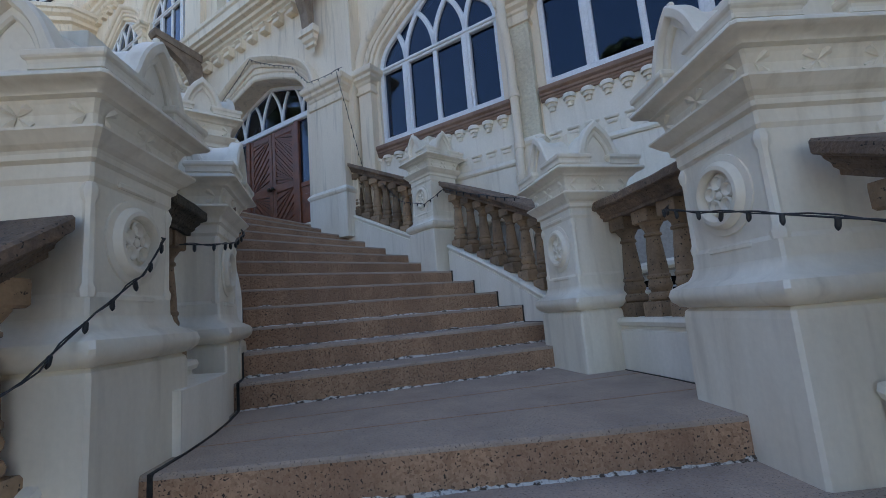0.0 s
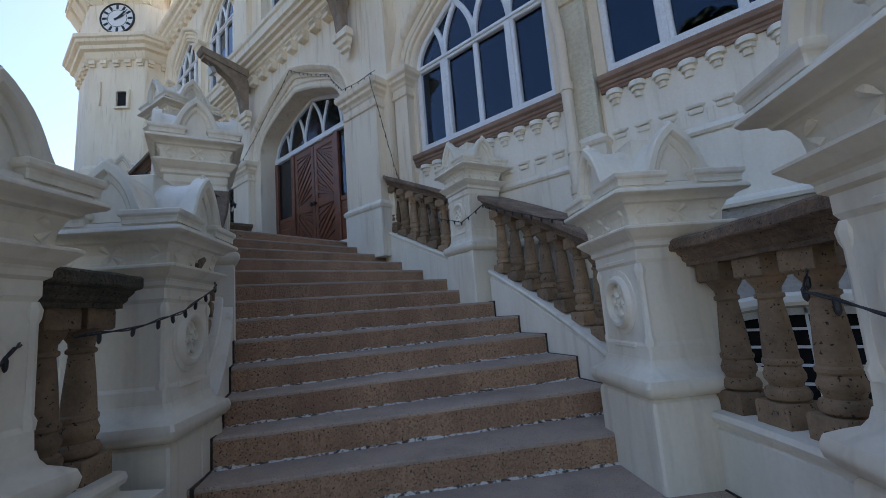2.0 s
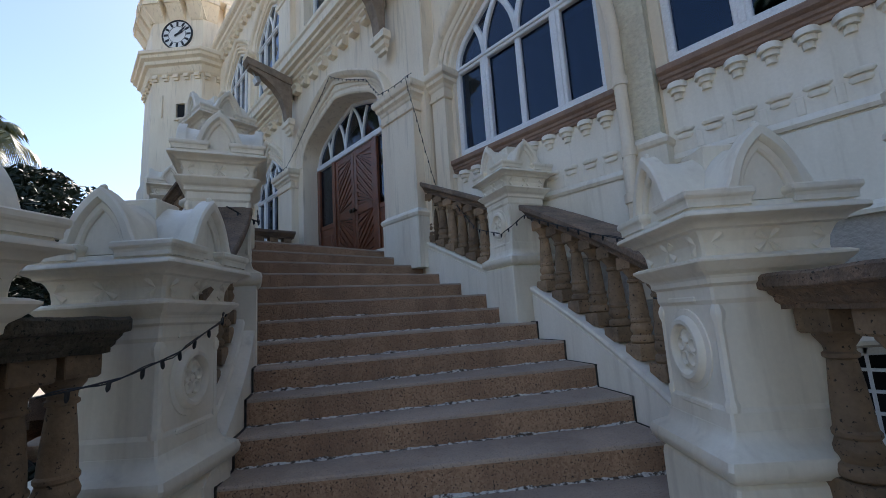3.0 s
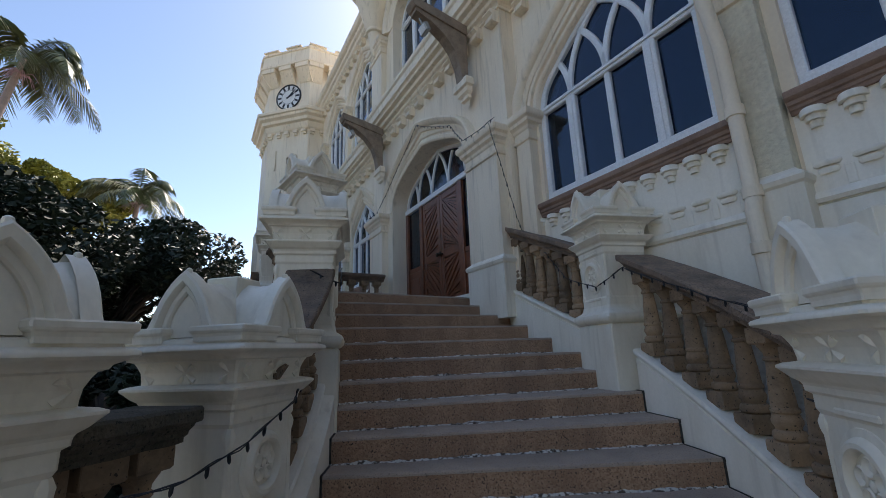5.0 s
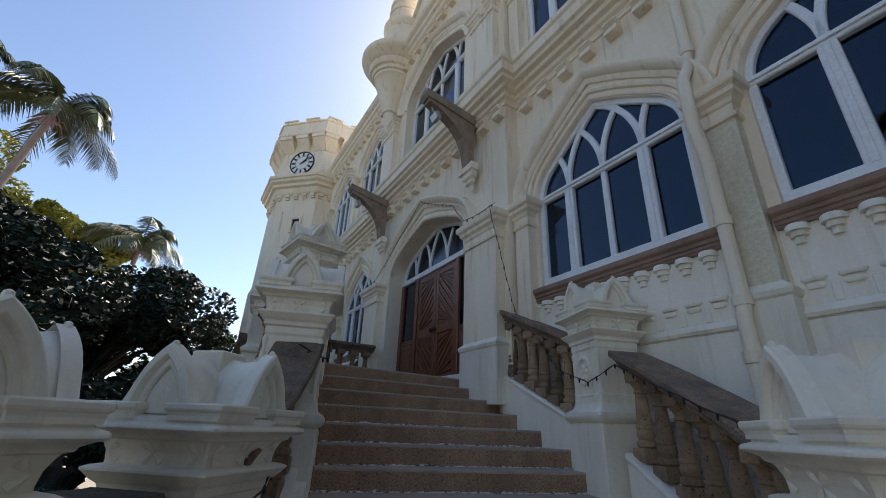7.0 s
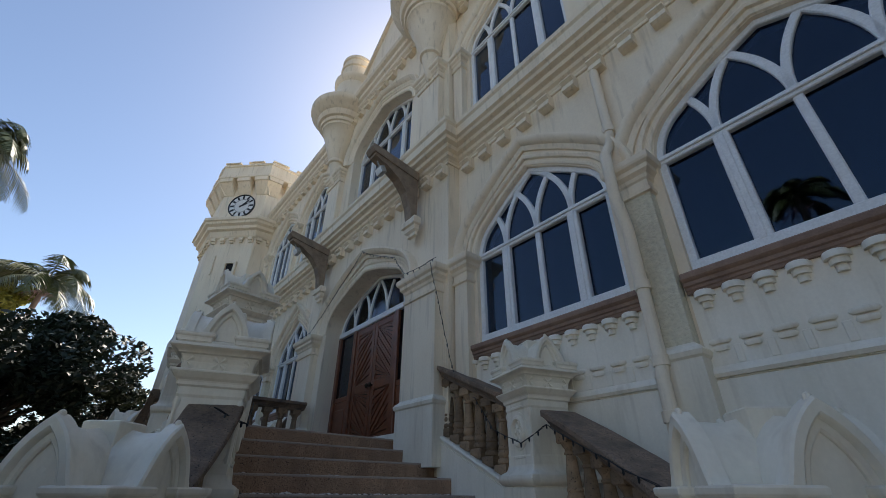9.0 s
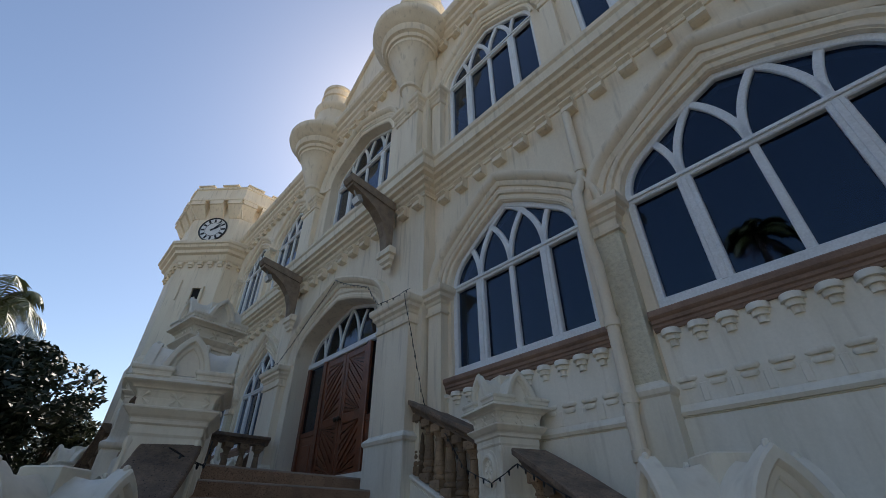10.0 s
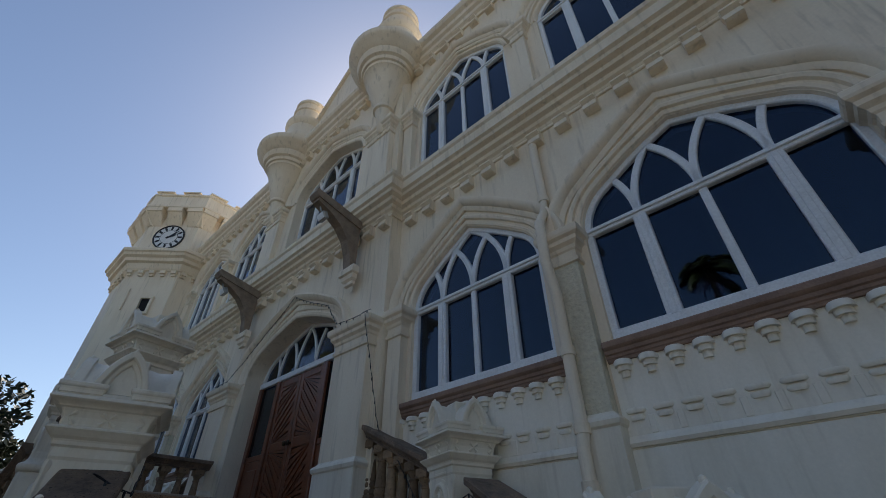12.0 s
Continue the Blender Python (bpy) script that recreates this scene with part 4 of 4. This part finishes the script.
# ---- the door ----
DY = EF + 0.40
door = tagged(empty("door_entrance", Matrix.Translation((AXIS, DY, TOP))), "closed brown varnished double door with chevron boarding and side lights", "door", kind="structure")
DH = 4.72 - TOP
for x, w in ((-1.55, 0.10), (-0.83, 0.12), (0.83, 0.12), (1.55, 0.10)):
    part("door_post", bm_box(x - w / 2, x + w / 2, -0.06, 0.10, 0, DH, bevel=0.012), DOORW, door)
part("transom", bm_box(-1.6, 1.6, -0.07, 0.10, DH - 0.06, DH + 0.06, bevel=0.015), FRAME, door, "white painted transom")
for s in (-1, 1):
    leaf = empty("leaf")
    leaf.parent = door
    cx = s * 0.385
    x0, x1 = cx - 0.375, cx + 0.375
    for a, b in ((x0, x0 + 0.10), (x1 - 0.10, x1)):
        part("stile", bm_box(a, b, -0.03, 0.03, 0.02, DH - 0.07, bevel=0.008), DOORW, leaf)
    for a, b in ((0.02, 0.20), (1.02, 1.18), (DH - 0.20, DH - 0.07)):
        part("rail", bm_box(x0 + 0.10, x1 - 0.10, -0.027, 0.027, a, b, bevel=0.008), DOORW, leaf)
    for (za, zb), up in (((0.20, 1.02), -1), ((1.18, DH - 0.20), 1)):
        bm = bmesh.new()
        xa, xb = x0 + 0.10, x1 - 0.10
        w = xb - xa
        step = 0.085
        z = za - w
        while z < zb + w:
            q = []
            for zz, xx in ((z, xa), (z + step - 0.02, xa), (z + step - 0.02, xb), (z, xb)):
                q.append((xx, zz + (xx - xa) * (1 if s * up < 0 else -1)))
            q = [(xx, min(zb, max(za, zz))) for xx, zz in q]
            if max(p[1] for p in q) - min(p[1] for p in q) > 0.01:
                sweep(bm, [[Vector((xx, y, zz)) for xx, zz in q] for y in (-0.022 if int(z / step) % 2 else -0.008, 0.012)])
            z += step
        part("chevron_boards", bm, DOORW, leaf)
    part("knob", lathe(bmesh.new(), [(0.02, 0), (0.02, 0.03), (0.045, 0.05), (0.045, 0.07), (0.02, 0.085)], 12, pose(s * 0.06, -0.03, 1.1, 90, 0, 0)), BRASS, leaf, "dark bronze door knob")
    # side light
    a, b = (0.89, 1.50) if s > 0 else (-1.50, -0.89)
    part("side_panel", bm_box(a, b, -0.02, 0.02, 0.02, 0.95, bevel=0.01), DOORW, door)
    part("side_panel", bm_box(a + 0.1, b - 0.1, -0.035, 0.0, 0.2, 0.8, bevel=0.012), DOORW, door)
    part("pane", bm_box(a, b, 0.0, 0.006, 0.95, DH - 0.06), GLASS, door).visible_shadow = False
    part("side_rail", bm_box(a, b, -0.03, 0.03, 0.95, 1.05, bevel=0.008), DOORW, door)
fan = [(x * 1.0, z) for x, z in tudor(1.60, 0.98, 0.62)]
part("fan_frame", bar(bmesh.new(), [(x, DH + z) for x, z in offset_arch(fan, -0.03)[::-1]], 0.08, -0.03, 0.06), FRAME, door, "white painted fanlight frame")
tracery(door, 1.6, DH, fan, (-1.0, -0.35, 0.35, 1.0), 1.35, 0.055, -0.02, 0.05)
bm = bmesh.new()
sweep(bm, [[Vector((x, y, DH + z)) for x, z in fan] for y in (0.02, 0.026)])
part("pane", bm, GLASS, door).visible_shadow = False


# ---- timber brackets with floodlights ----
def bracket(xc):
    root = tagged(empty("wall_bracket", Matrix.Translation((xc, EF - 0.14, 0))), "weathered timber bracket with a curved brace on a plaster corbel", "bracket", "entrance brackets")
    arm = [(0.0, 6.82), (-0.5, 6.92), (-1.0, 7.02), (-1.05, 7.10), (-1.03, 7.18), (-0.5, 7.10), (0.0, 7.0)]
    part("arm", sweep(bmesh.new(), [[Vector((x, y, z)) for y, z in arm] for x in (-0.13, 0.13)]), WOOD, root)
    brace = [(0.0, 5.93), (-0.12, 5.93), (-0.16, 6.2), (-0.26, 6.46), (-0.44, 6.68), (-0.68, 6.84), (-0.97, 6.95), (-0.97, 7.04), (0.0, 6.9)]
    part("brace", sweep(bmesh.new(), [[Vector((x, y, z)) for y, z in brace] for x in (-0.10, 0.10)]), WOOD, root)
    bm = bmesh.new()
    stack(bm, -0.12, 0.12, -0.04, 0.02, [(-0.06, 5.48), (-0.05, 5.58), (0.0, 5.60), (0.0, 5.66), (0.04, 5.70), (0.05, 5.78), (0.09, 5.80), (0.09, 5.90), (0.07, 5.95)])
    part("corbel", bm, CREAM, root, "cream plaster corbel")
    return root


def floodlight(xc, y, z):
    root = tagged(empty("floodlight", Matrix.Translation((xc, y, z)) @ pose(0, 0, 0, 25, 0, 0)), "small grey floodlight fixed under a timber bracket", "lamp", "floodlights")
    part("housing", bm_box(-0.11, 0.11, -0.05, 0.05, -0.09, 0.06, bevel=0.015), IRON, root)
    part("lens", bm_box(-0.09, 0.09, -0.058, -0.048, -0.075, 0.04, bevel=0.004), FRAME, root)
    part("yoke", bm_box(-0.015, 0.015, -0.01, 0.01, 0.05, 0.2), IRON, root)
    return root


for s in (1, -1):
    bracket(AXIS + s * 1.95)
    floodlight(AXIS + s * 1.95, EF - 0.92, 6.74)

# ---- downpipe beside the pilaster ----
def downpipe(x):
    root = tagged(empty("downpipe"), "cream painted round drainpipe with collars on the wall", "pipe")
    part("pipe", tube(bmesh.new(), [(x, WF - 0.08, 6.6), (x, WF - 0.08, 5.5), (x, WF - 0.12, 5.25), (x, WF - 0.33, 4.95), (x, WF - 0.34, 4.4), (x, WF - 0.22, 4.0), (x, WF - 0.21, 2.6), (x, WF - 0.26, 2.45), (x, WF - 0.26, 1.2)], 0.06, 12), CREAM, root, smooth=True)
    for z, yy in ((5.5, 0.08), (3.35, 0.21), (2.62, 0.21), (2.15, 0.26)):
        part("collar", lathe(bmesh.new(), [(0.06, -0.05), (0.075, -0.045), (0.075, 0.045), (0.06, 0.05)], 12, Matrix.Translation((x, WF - yy, z))), CREAM, root, smooth=True)


downpipe(-1.25)


# ---- clock tower ----
TC = Vector((-19.13, 6.05, 0))
tower = tagged(empty("clock_tower"), "cream octagonal clock tower with moulded cornice and flared battlement", "tower")


def octagon(rows, name):
    k = 1 / math.cos(math.pi / 8)
    return part(name, lathe(bmesh.new(), [(r * k, z) for r, z in rows], 8, Matrix.Translation(TC) @ pose(0, 0, 0, 0, 0, 22.5)), CREAM, tower)


octagon([(2.54, GZ), (2.54, 6.9), (2.49, 6.98), (2.44, 7.05), (2.40, 11.15)], "shaft")
octagon([(2.39, 11.02), (2.46, 11.06), (2.50, 11.12), (2.57, 11.32), (2.68, 11.38), (2.71, 11.50), (2.82, 11.58), (2.85, 11.68), (2.91, 11.72), (2.92, 11.84), (2.85, 11.90), (2.3, 11.95)], "tower_cornice")
octagon([(2.47, 11.9), (2.47, 14.0)], "clock_stage")
octagon([(2.46, 13.98), (2.90, 14.02), (2.93, 14.05), (2.93, 14.14), (2.86, 14.18), (2.83, 14.2), (2.80, 14.72), (2.85, 14.75), (2.85, 14.82), (2.5, 14.84)], "battlement")
for i in range(8):
    R = Matrix.Translation(TC) @ pose(0, 0, 0, 0, 0, 45 * i)
    for t, w in ((-0.84, 0.31), (0.0, 0.30), (0.84, 0.31)):
        bm = bmesh.new()
        sweep(bm, [[R @ Vector((r, t + s * w * f, z)) for s, f in ((-1, 1), (1, 1))] + [R @ Vector((2.4, t + s * w * f, z)) for s, f in ((1, 1), (-1, 1))] for r, z, f in ((2.475, 13.28, 0.8), (2.52, 13.33, 0.9), (2.84, 13.82, 1.0), (2.90, 13.84, 1.0), (2.90, 14.03, 1.0))])
        part("battlement_corbel", bm, CREAM, tower)
    for t in (-0.78, 0.36):
        bm = bmesh.new()
        for x0, x1, w, z0, z1 in ((2.42, 2.80, 0.34, 14.8, 14.92), (2.38, 2.86, 0.38, 14.92, 14.98)):
            bmesh.ops.create_cube(bm, size=1, matrix=R @ Matrix.Translation(((x0 + x1) / 2, t, (z0 + z1) / 2)) @ Matrix.Diagonal((x1 - x0, 2 * w, z1 - z0, 1)))
        part("merlon", bm, CREAM, tower)
    for t in (-0.84, -0.42, 0, 0.42, 0.84):
        bm = bmesh.new()
        bmesh.ops.create_cube(bm, size=1, matrix=R @ Matrix.Translation((2.46, t, 10.95)) @ Matrix.Diagonal((0.16, 0.2, 0.13, 1)))
        bmesh.ops.create_cube(bm, size=1, matrix=R @ Matrix.Translation((2.43, t, 10.84)) @ Matrix.Diagonal((0.10, 0.17, 0.10, 1)))
        part("dentil", bm, CREAM, tower)
part("antenna", tube(bmesh.new(), [(TC.x + 1.6, TC.y + 0.2, 14.7), (TC.x + 1.6, TC.y + 0.2, 15.75)], 0.02), BLACK, tower)
CLOCK_FACE = Matrix.Translation(TC) @ pose(0, 0, 0, 0, 0, -45)
for z0, t in ((9.2, 0.25),):
    bm = bmesh.new()
    for a, b, c, d in ((-0.26, 0.26, 0.56, 0.66), (-0.26, 0.26, -0.08, 0.0), (-0.26, -0.17, 0.0, 0.56), (0.17, 0.26, 0.0, 0.56)):
        bmesh.ops.create_cube(bm, size=1, matrix=CLOCK_FACE @ Matrix.Translation((2.45, t + (a + b) / 2, z0 + (c + d) / 2)) @ Matrix.Diagonal((0.16, b - a, d - c, 1)))
    slit = part("slit_window", bm, CREAM, tower)
    # solid near-black block in place of the shaded hollow
    bm = bmesh.new()
    bmesh.ops.create_cube(bm, size=1, matrix=CLOCK_FACE @ Matrix.Translation((2.39, t, z0 + 0.28)) @ Matrix.Diagonal((0.12, 0.36, 0.58, 1)))
    part("opening", bm, INDARK, slit, "near-black block standing for a shaded opening")
part("vent_pipe", tube(bmesh.new(), [CLOCK_FACE @ Vector((2.45, -0.55, 9.3)), CLOCK_FACE @ Vector((2.44, -0.55, 10.2))], 0.035, 6), CREAM, tower)


def wall_clock(m):
    root = tagged(empty("tower_clock", m), "round white clock with black hour bars on the tower", "clock")
    part("rim", lathe(bmesh.new(), [(0.74, 0.0), (0.74, 0.06), (0.70, 0.08), (0.67, 0.05), (0.67, 0.0)], 40), BLACK, root, smooth=True)
    part("dial", lathe(bmesh.new(), [(0.68, 0.0), (0.68, 0.035), (0.0005, 0.035)], 40), DIAL, root)
    part("inner_ring", lathe(bmesh.new(), [(0.42, 0.03), (0.42, 0.042), (0.40, 0.042), (0.40, 0.03)], 36), BLACK, root)
    for i in range(12):
        bm = bmesh.new()
        bmesh.ops.create_cube(bm, size=1, matrix=pose(0, 0, 0, 0, 0, -30 * i) @ Matrix.Translation((0, 0.545, 0.04)) @ Matrix.Diagonal((0.10, 0.20, 0.012, 1)))
        part("hour_bar", bm, BLACK, root)
    for ang, ln, w in ((-64, 0.38, 0.08), (-46, 0.60, 0.06)):
        bm = bmesh.new()
        R = pose(0, 0, 0.05, 0, 0, ang)
        sweep(bm, [[R @ Vector(p) for p in ((-w / 2, -0.14, z), (w / 2, -0.14, z), (w * 0.7, ln * 0.6, z), (0, ln, z), (-w * 0.7, ln * 0.6, z))] for z in (0.0, 0.012)])
        part("hand", bm, BLACK, root)
    return root


wall_clock(CLOCK_FACE @ Matrix.Translation((2.475, 0, 12.70)) @ pose(0, 0, 0, 90, 0, 90) @ Matrix.Scale(0.84, 4))


# ---- strings of fairy lights ----
def fairy(points, sag, gap=0.11, drop=0.036):
    root = tagged(empty("fairy_lights"), "black cable of small unlit fairy lights draped along the stair", "string lights", "fairy lights")
    line = []
    for a, b in zip(points, points[1:]):
        a, b = Vector(a), Vector(b)
        n = max(6, int((b - a).length / 0.08))
        for i in range(n):
            u = i / n
            p = a.lerp(b, u)
            p.z -= sag * (b - a).length * 4 * u * (1 - u)
            p += Vector((noise.noise(p * 5), noise.noise(p * 5 + Vector((9, 0, 0))), 0.5 * noise.noise(p * 6))) * 0.008
            line.append(p)
    line.append(Vector(points[-1]))
    part("cable", tube(bmesh.new(), line, 0.0038, 5), BLACK, root)
    part("cable", tube(bmesh.new(), [p + Vector((0.004 * math.sin(i * 1.3), 0.006 * math.cos(i * 1.7), 0.009 * math.sin(i))) for i, p in enumerate(line)], 0.003, 5), BLACK, root)
    acc = 0.0
    for p, q in zip(line, line[1:]):
        acc += (q - p).length
        if acc > gap:
            acc = 0.0
            t = 0.5 * noise.noise(p * 9)
            m = Matrix.Translation(p) @ pose(0, 0, 0, 40 * t, 30 * t, 0)
            part("bulb", lathe(bmesh.new(), [(0.004, 0.003), (0.0085, -0.003), (0.009, -drop * 0.75), (0.006, -drop), (0.001, -drop - 0.006)], 6, m), BLACK, root)
    return root


def face(r, a, z):
    return tuple(arc(r, a, z))


fairy([face(6.80, 39.5, 1.02), face(6.62, 37.6, 0.95), face(6.62, 35.0, 0.87), face(6.62, 32.4, 0.80), face(6.8, 27.0, 0.60), face(6.8, 20.0, 0.3)], 0.01)
fairy([face(4.22, 18.0, 0.02), face(4.20, 28.5, 0.43), face(4.19, 32.0, 0.63), face(4.19, 35.1, 0.78), face(4.18, 37.7, 0.97), face(4.06, 39.6, 1.02)], 0.01)
fairy([face(4.12, 41.4, 0.99), face(4.25, 44.1, 1.02), face(4.26, 48.5, 1.09), face(4.27, 53.7, 1.23), face(4.22, 57.0, 1.33)], 0.008)
fairy([face(4.05, 65.5, 2.12), face(4.27, 68.0, 2.04), face(4.26, 75.5, 2.28)], 0.03)
fairy([face(6.70, 47.5, 1.20), face(6.68, 51.5, 1.20)], 0.03)
fairy([face(6.86, 56.0, 1.62), face(6.80, 68.0, 2.15), face(6.72, 71.0, 2.02), face(6.72, 75.6, 2.2), face(6.8, 80.0, 2.62), face(6.86, 84.0, 2.86), (-3.98, 5.32, 3.16), (-4.22, EF - 0.31, 4.72)], 0.01)
fairy([(-4.08, EF - 0.31, 4.74), (-4.9, EF - 0.32, 4.76), (-5.6, EF - 0.13, 5.45), (-6.9, EF - 0.15, 6.12), (-7.9, EF - 0.13, 5.6), (-8.75, EF - 0.3, 4.75), (-9.3, EF - 0.32, 4.74)], 0.02)

# ---- ground and trees ----
# the ground acts as a warm reflector below the facade
ground = tagged(mesh_ob("ground", bm_box(-400, 400, -400, 400, GZ - 0.5, GZ), GROUND), "unseen ground, coloured pale and warm to bounce light", "ground", kind="structure")


def leaf_cloud(bm, blobs, count, size, rnd):
    for _ in range(count):
        c, r = blobs[rnd.randrange(len(blobs))]
        while True:
            d = Vector((rnd.uniform(-1, 1), rnd.uniform(-1, 1), rnd.uniform(-1, 1)))
            if 0.2 < d.length < 1:
                break
        d = d.normalized() * (d.length ** 0.4)
        p = Vector(c) + Vector((d.x * r, d.y * r, d.z * r * 0.75))
        s = size * rnd.uniform(0.6, 1.4)
        u = Vector((rnd.uniform(-1, 1), rnd.uniform(-1, 1), rnd.uniform(-0.6, 0.6))).normalized()
        w = u.cross(Vector((rnd.uniform(-1, 1), rnd.uniform(-1, 1), rnd.uniform(-1, 1)))).normalized()
        v = [bm.verts.new(q) for q in (p - u * s, p + w * s * 0.45, p + u * s, p - w * s * 0.45)]
        bm.faces.new(v)
    return bm


def broad_tree(x, y, height, spread, seed, material, leaves, size, label, low=0.35, crowns=16):
    rnd = random.Random(seed)
    root = tagged(empty("tree", Matrix.Translation((x, y, GZ))), label, "tree", "trees beyond the forecourt")
    hgt = height - GZ
    blobs = []
    bm = bmesh.new()
    tube(bm, [(0, 0, 0), (0.1, 0.05, hgt * 0.3), (0.0, 0.1, hgt * 0.55)], [0.35, 0.28, 0.18], 10)
    for i in range(crowns):
        a = rnd.uniform(0, 6.28)
        rr = spread * math.sqrt(rnd.random())
        zz = hgt * (low + (0.93 - low) * rnd.random() ** 0.8) - rr * rr / spread * 0.35
        c = (rr * math.cos(a), rr * math.sin(a), zz)
        blobs.append((c, spread * rnd.uniform(0.13, 0.32)))
        tube(bm, [(0, 0.05, hgt * 0.35), (c[0] * 0.5, c[1] * 0.5, hgt * 0.42 + (zz - hgt * 0.42) * 0.55), c], [0.14, 0.09, 0.03], 6)
    part("trunk", bm, TRUNK, root)
    part("crown", leaf_cloud(bmesh.new(), blobs, leaves, size, rnd), material, root)
    return root


def palm(x, y, crown_z, seed, lean=(0, 0), size=3.6, fronds=16):
    rnd = random.Random(seed)
    root = tagged(empty("palm_tree", Matrix.Translation((x, y, GZ))), "tall royal palm with drooping feather fronds and a slender trunk", "palm", "palms")
    top = Vector((0, 0, crown_z - GZ))
    part("trunk", tube(bmesh.new(), [(lean[0] * (1 - u), lean[1] * (1 - u), top.z * u) for u in (0, 0.25, 0.5, 0.75, 0.9, 1.0)], [0.32, 0.27, 0.22, 0.19, 0.17, 0.12], 10), BARK, root, smooth=True)
    for i in range(fronds):
        a = i * 2.4 + rnd.uniform(-0.2, 0.2)
        lift = rnd.uniform(-0.15, 1.15)
        L = size * rnd.uniform(0.8, 1.1)
        bm = bmesh.new()
        pts = []
        for k in range(15):
            u = k / 14
            out = L * (u * math.cos(lift * (1 - 0.3 * u)) * (1 - 0.25 * u * u))
            z = L * (u * math.sin(lift) * 1.0 - (0.55 + 0.25 * lift) * u * u)
            pts.append(top + Vector((math.cos(a) * out, math.sin(a) * out, z)))
        tube(bm, pts, [0.04 * (1 - 0.8 * k / 14) for k in range(15)], 4)
        for k in range(3, 44):
            u = k / 44 * 14
            j = min(13, int(u))
            p = pts[j].lerp(pts[j + 1], u - j)
            d = (pts[j + 1] - pts[j]).normalized()
            sidev = d.cross(Vector((0, 0, 1))).normalized()
            ll = size * 0.24 * math.sin(math.pi * (0.12 + 0.8 * k / 44)) * rnd.uniform(0.8, 1.15)
            for s in (-1, 1):
                tip = p + sidev * s * ll * 0.75 + d * ll * 0.45 - Vector((0, 0, ll * rnd.uniform(0.45, 0.9)))
                mid = p.lerp(tip, 0.5) + Vector((0, 0, ll * 0.12))
                w = d * 0.035
                v = [bm.verts.new(q) for q in (p - w, p + w, mid + w * 1.2, tip, mid - w * 1.2)]
                bm.faces.new(v)
        part("frond", bm, PALM, root)
    bm = bmesh.new()
    for i in range(40):
        a = rnd.uniform(0, 6.28)
        e = Vector((math.cos(a) * rnd.uniform(0.4, 1.1), math.sin(a) * rnd.uniform(0.4, 1.1), -rnd.uniform(1.0, 1.7)))
        tube(bm, [top + Vector((0, 0, -0.9)), top + Vector((e.x * 0.6, e.y * 0.6, -0.9)), top + e], [0.025, 0.02, 0.01], 3)
    part("flower_spray", bm, FLOWER, root, "dry pinkish flower spray")
    return root


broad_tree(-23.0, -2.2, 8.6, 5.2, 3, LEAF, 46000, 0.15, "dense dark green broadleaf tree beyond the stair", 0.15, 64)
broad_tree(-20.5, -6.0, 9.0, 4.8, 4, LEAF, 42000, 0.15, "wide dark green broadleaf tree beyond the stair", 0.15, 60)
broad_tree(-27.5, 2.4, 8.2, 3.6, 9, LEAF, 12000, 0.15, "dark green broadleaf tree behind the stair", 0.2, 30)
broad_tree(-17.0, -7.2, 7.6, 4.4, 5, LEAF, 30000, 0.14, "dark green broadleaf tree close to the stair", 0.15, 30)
broad_tree(-38.0, -13.0, 19.5, 6.0, 12, LEAF2, 26000, 0.19, "tall broadleaf tree with yellow green leaves tinted as sunlit", 0.5, 34)
broad_tree(-40.0, -7.5, 16.3, 4.3, 14, LEAF2, 18000, 0.18, "broadleaf tree with yellow green leaves tinted as sunlit", 0.5, 26)
# two out-of-view trees, added to block eastern sky light from the left piers
broad_tree(11.5, -3.0, 12.5, 5.5, 61, LEAF, 20000, 0.28, "unseen tall tree added to block the eastern sky light", 0.1, 40)
broad_tree(15.5, -1.0, 12.0, 4.8, 62, LEAF, 15000, 0.28, "unseen tree added to block sky light beside the hall", 0.15, 22)
# trees behind the camera, added to shade the left piers; windows mirror trees there
broad_tree(-4.5, -9.5, 9.0, 5.0, 51, LEAF, 14000, 0.2, "unseen dark green broadleaf tree shading the left piers", 0.2, 24)
broad_tree(-13.0, -10.0, 8.0, 5.0, 52, LEAF, 12000, 0.2, "unseen dark green broadleaf tree that dims the western sky light", 0.2, 22)
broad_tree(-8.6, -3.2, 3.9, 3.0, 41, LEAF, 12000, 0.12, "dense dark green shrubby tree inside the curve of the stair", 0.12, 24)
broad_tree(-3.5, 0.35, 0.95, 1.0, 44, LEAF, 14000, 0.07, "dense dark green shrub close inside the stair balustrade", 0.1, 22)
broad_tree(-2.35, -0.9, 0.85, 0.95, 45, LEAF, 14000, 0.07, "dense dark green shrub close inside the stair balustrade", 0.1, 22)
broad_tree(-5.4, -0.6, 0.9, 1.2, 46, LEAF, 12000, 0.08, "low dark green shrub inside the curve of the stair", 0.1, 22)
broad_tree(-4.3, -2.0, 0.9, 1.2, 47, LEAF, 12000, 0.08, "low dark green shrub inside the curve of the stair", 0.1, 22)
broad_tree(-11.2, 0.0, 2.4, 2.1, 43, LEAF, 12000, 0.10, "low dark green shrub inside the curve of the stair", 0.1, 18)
palm(-27.7, -7.7, 17.6, 21, (0.4, -2.6), 5.0, 18)
palm(-27.0, -12.5, 19.0, 27, (0, -1), 4.3)
palm(-37.0, -3.0, 14.0, 23, (0, -0.8), 5.2, 18)
palm(-1.9, -15.5, 15.2, 25, (0.5, 0.5), 2.6)
broad_tree(-9.0, -17.0, 9.0, 5.0, 31, LEAF, 5000, 0.22, "dark green broadleaf tree mirrored in the windows", 0.3, 14)
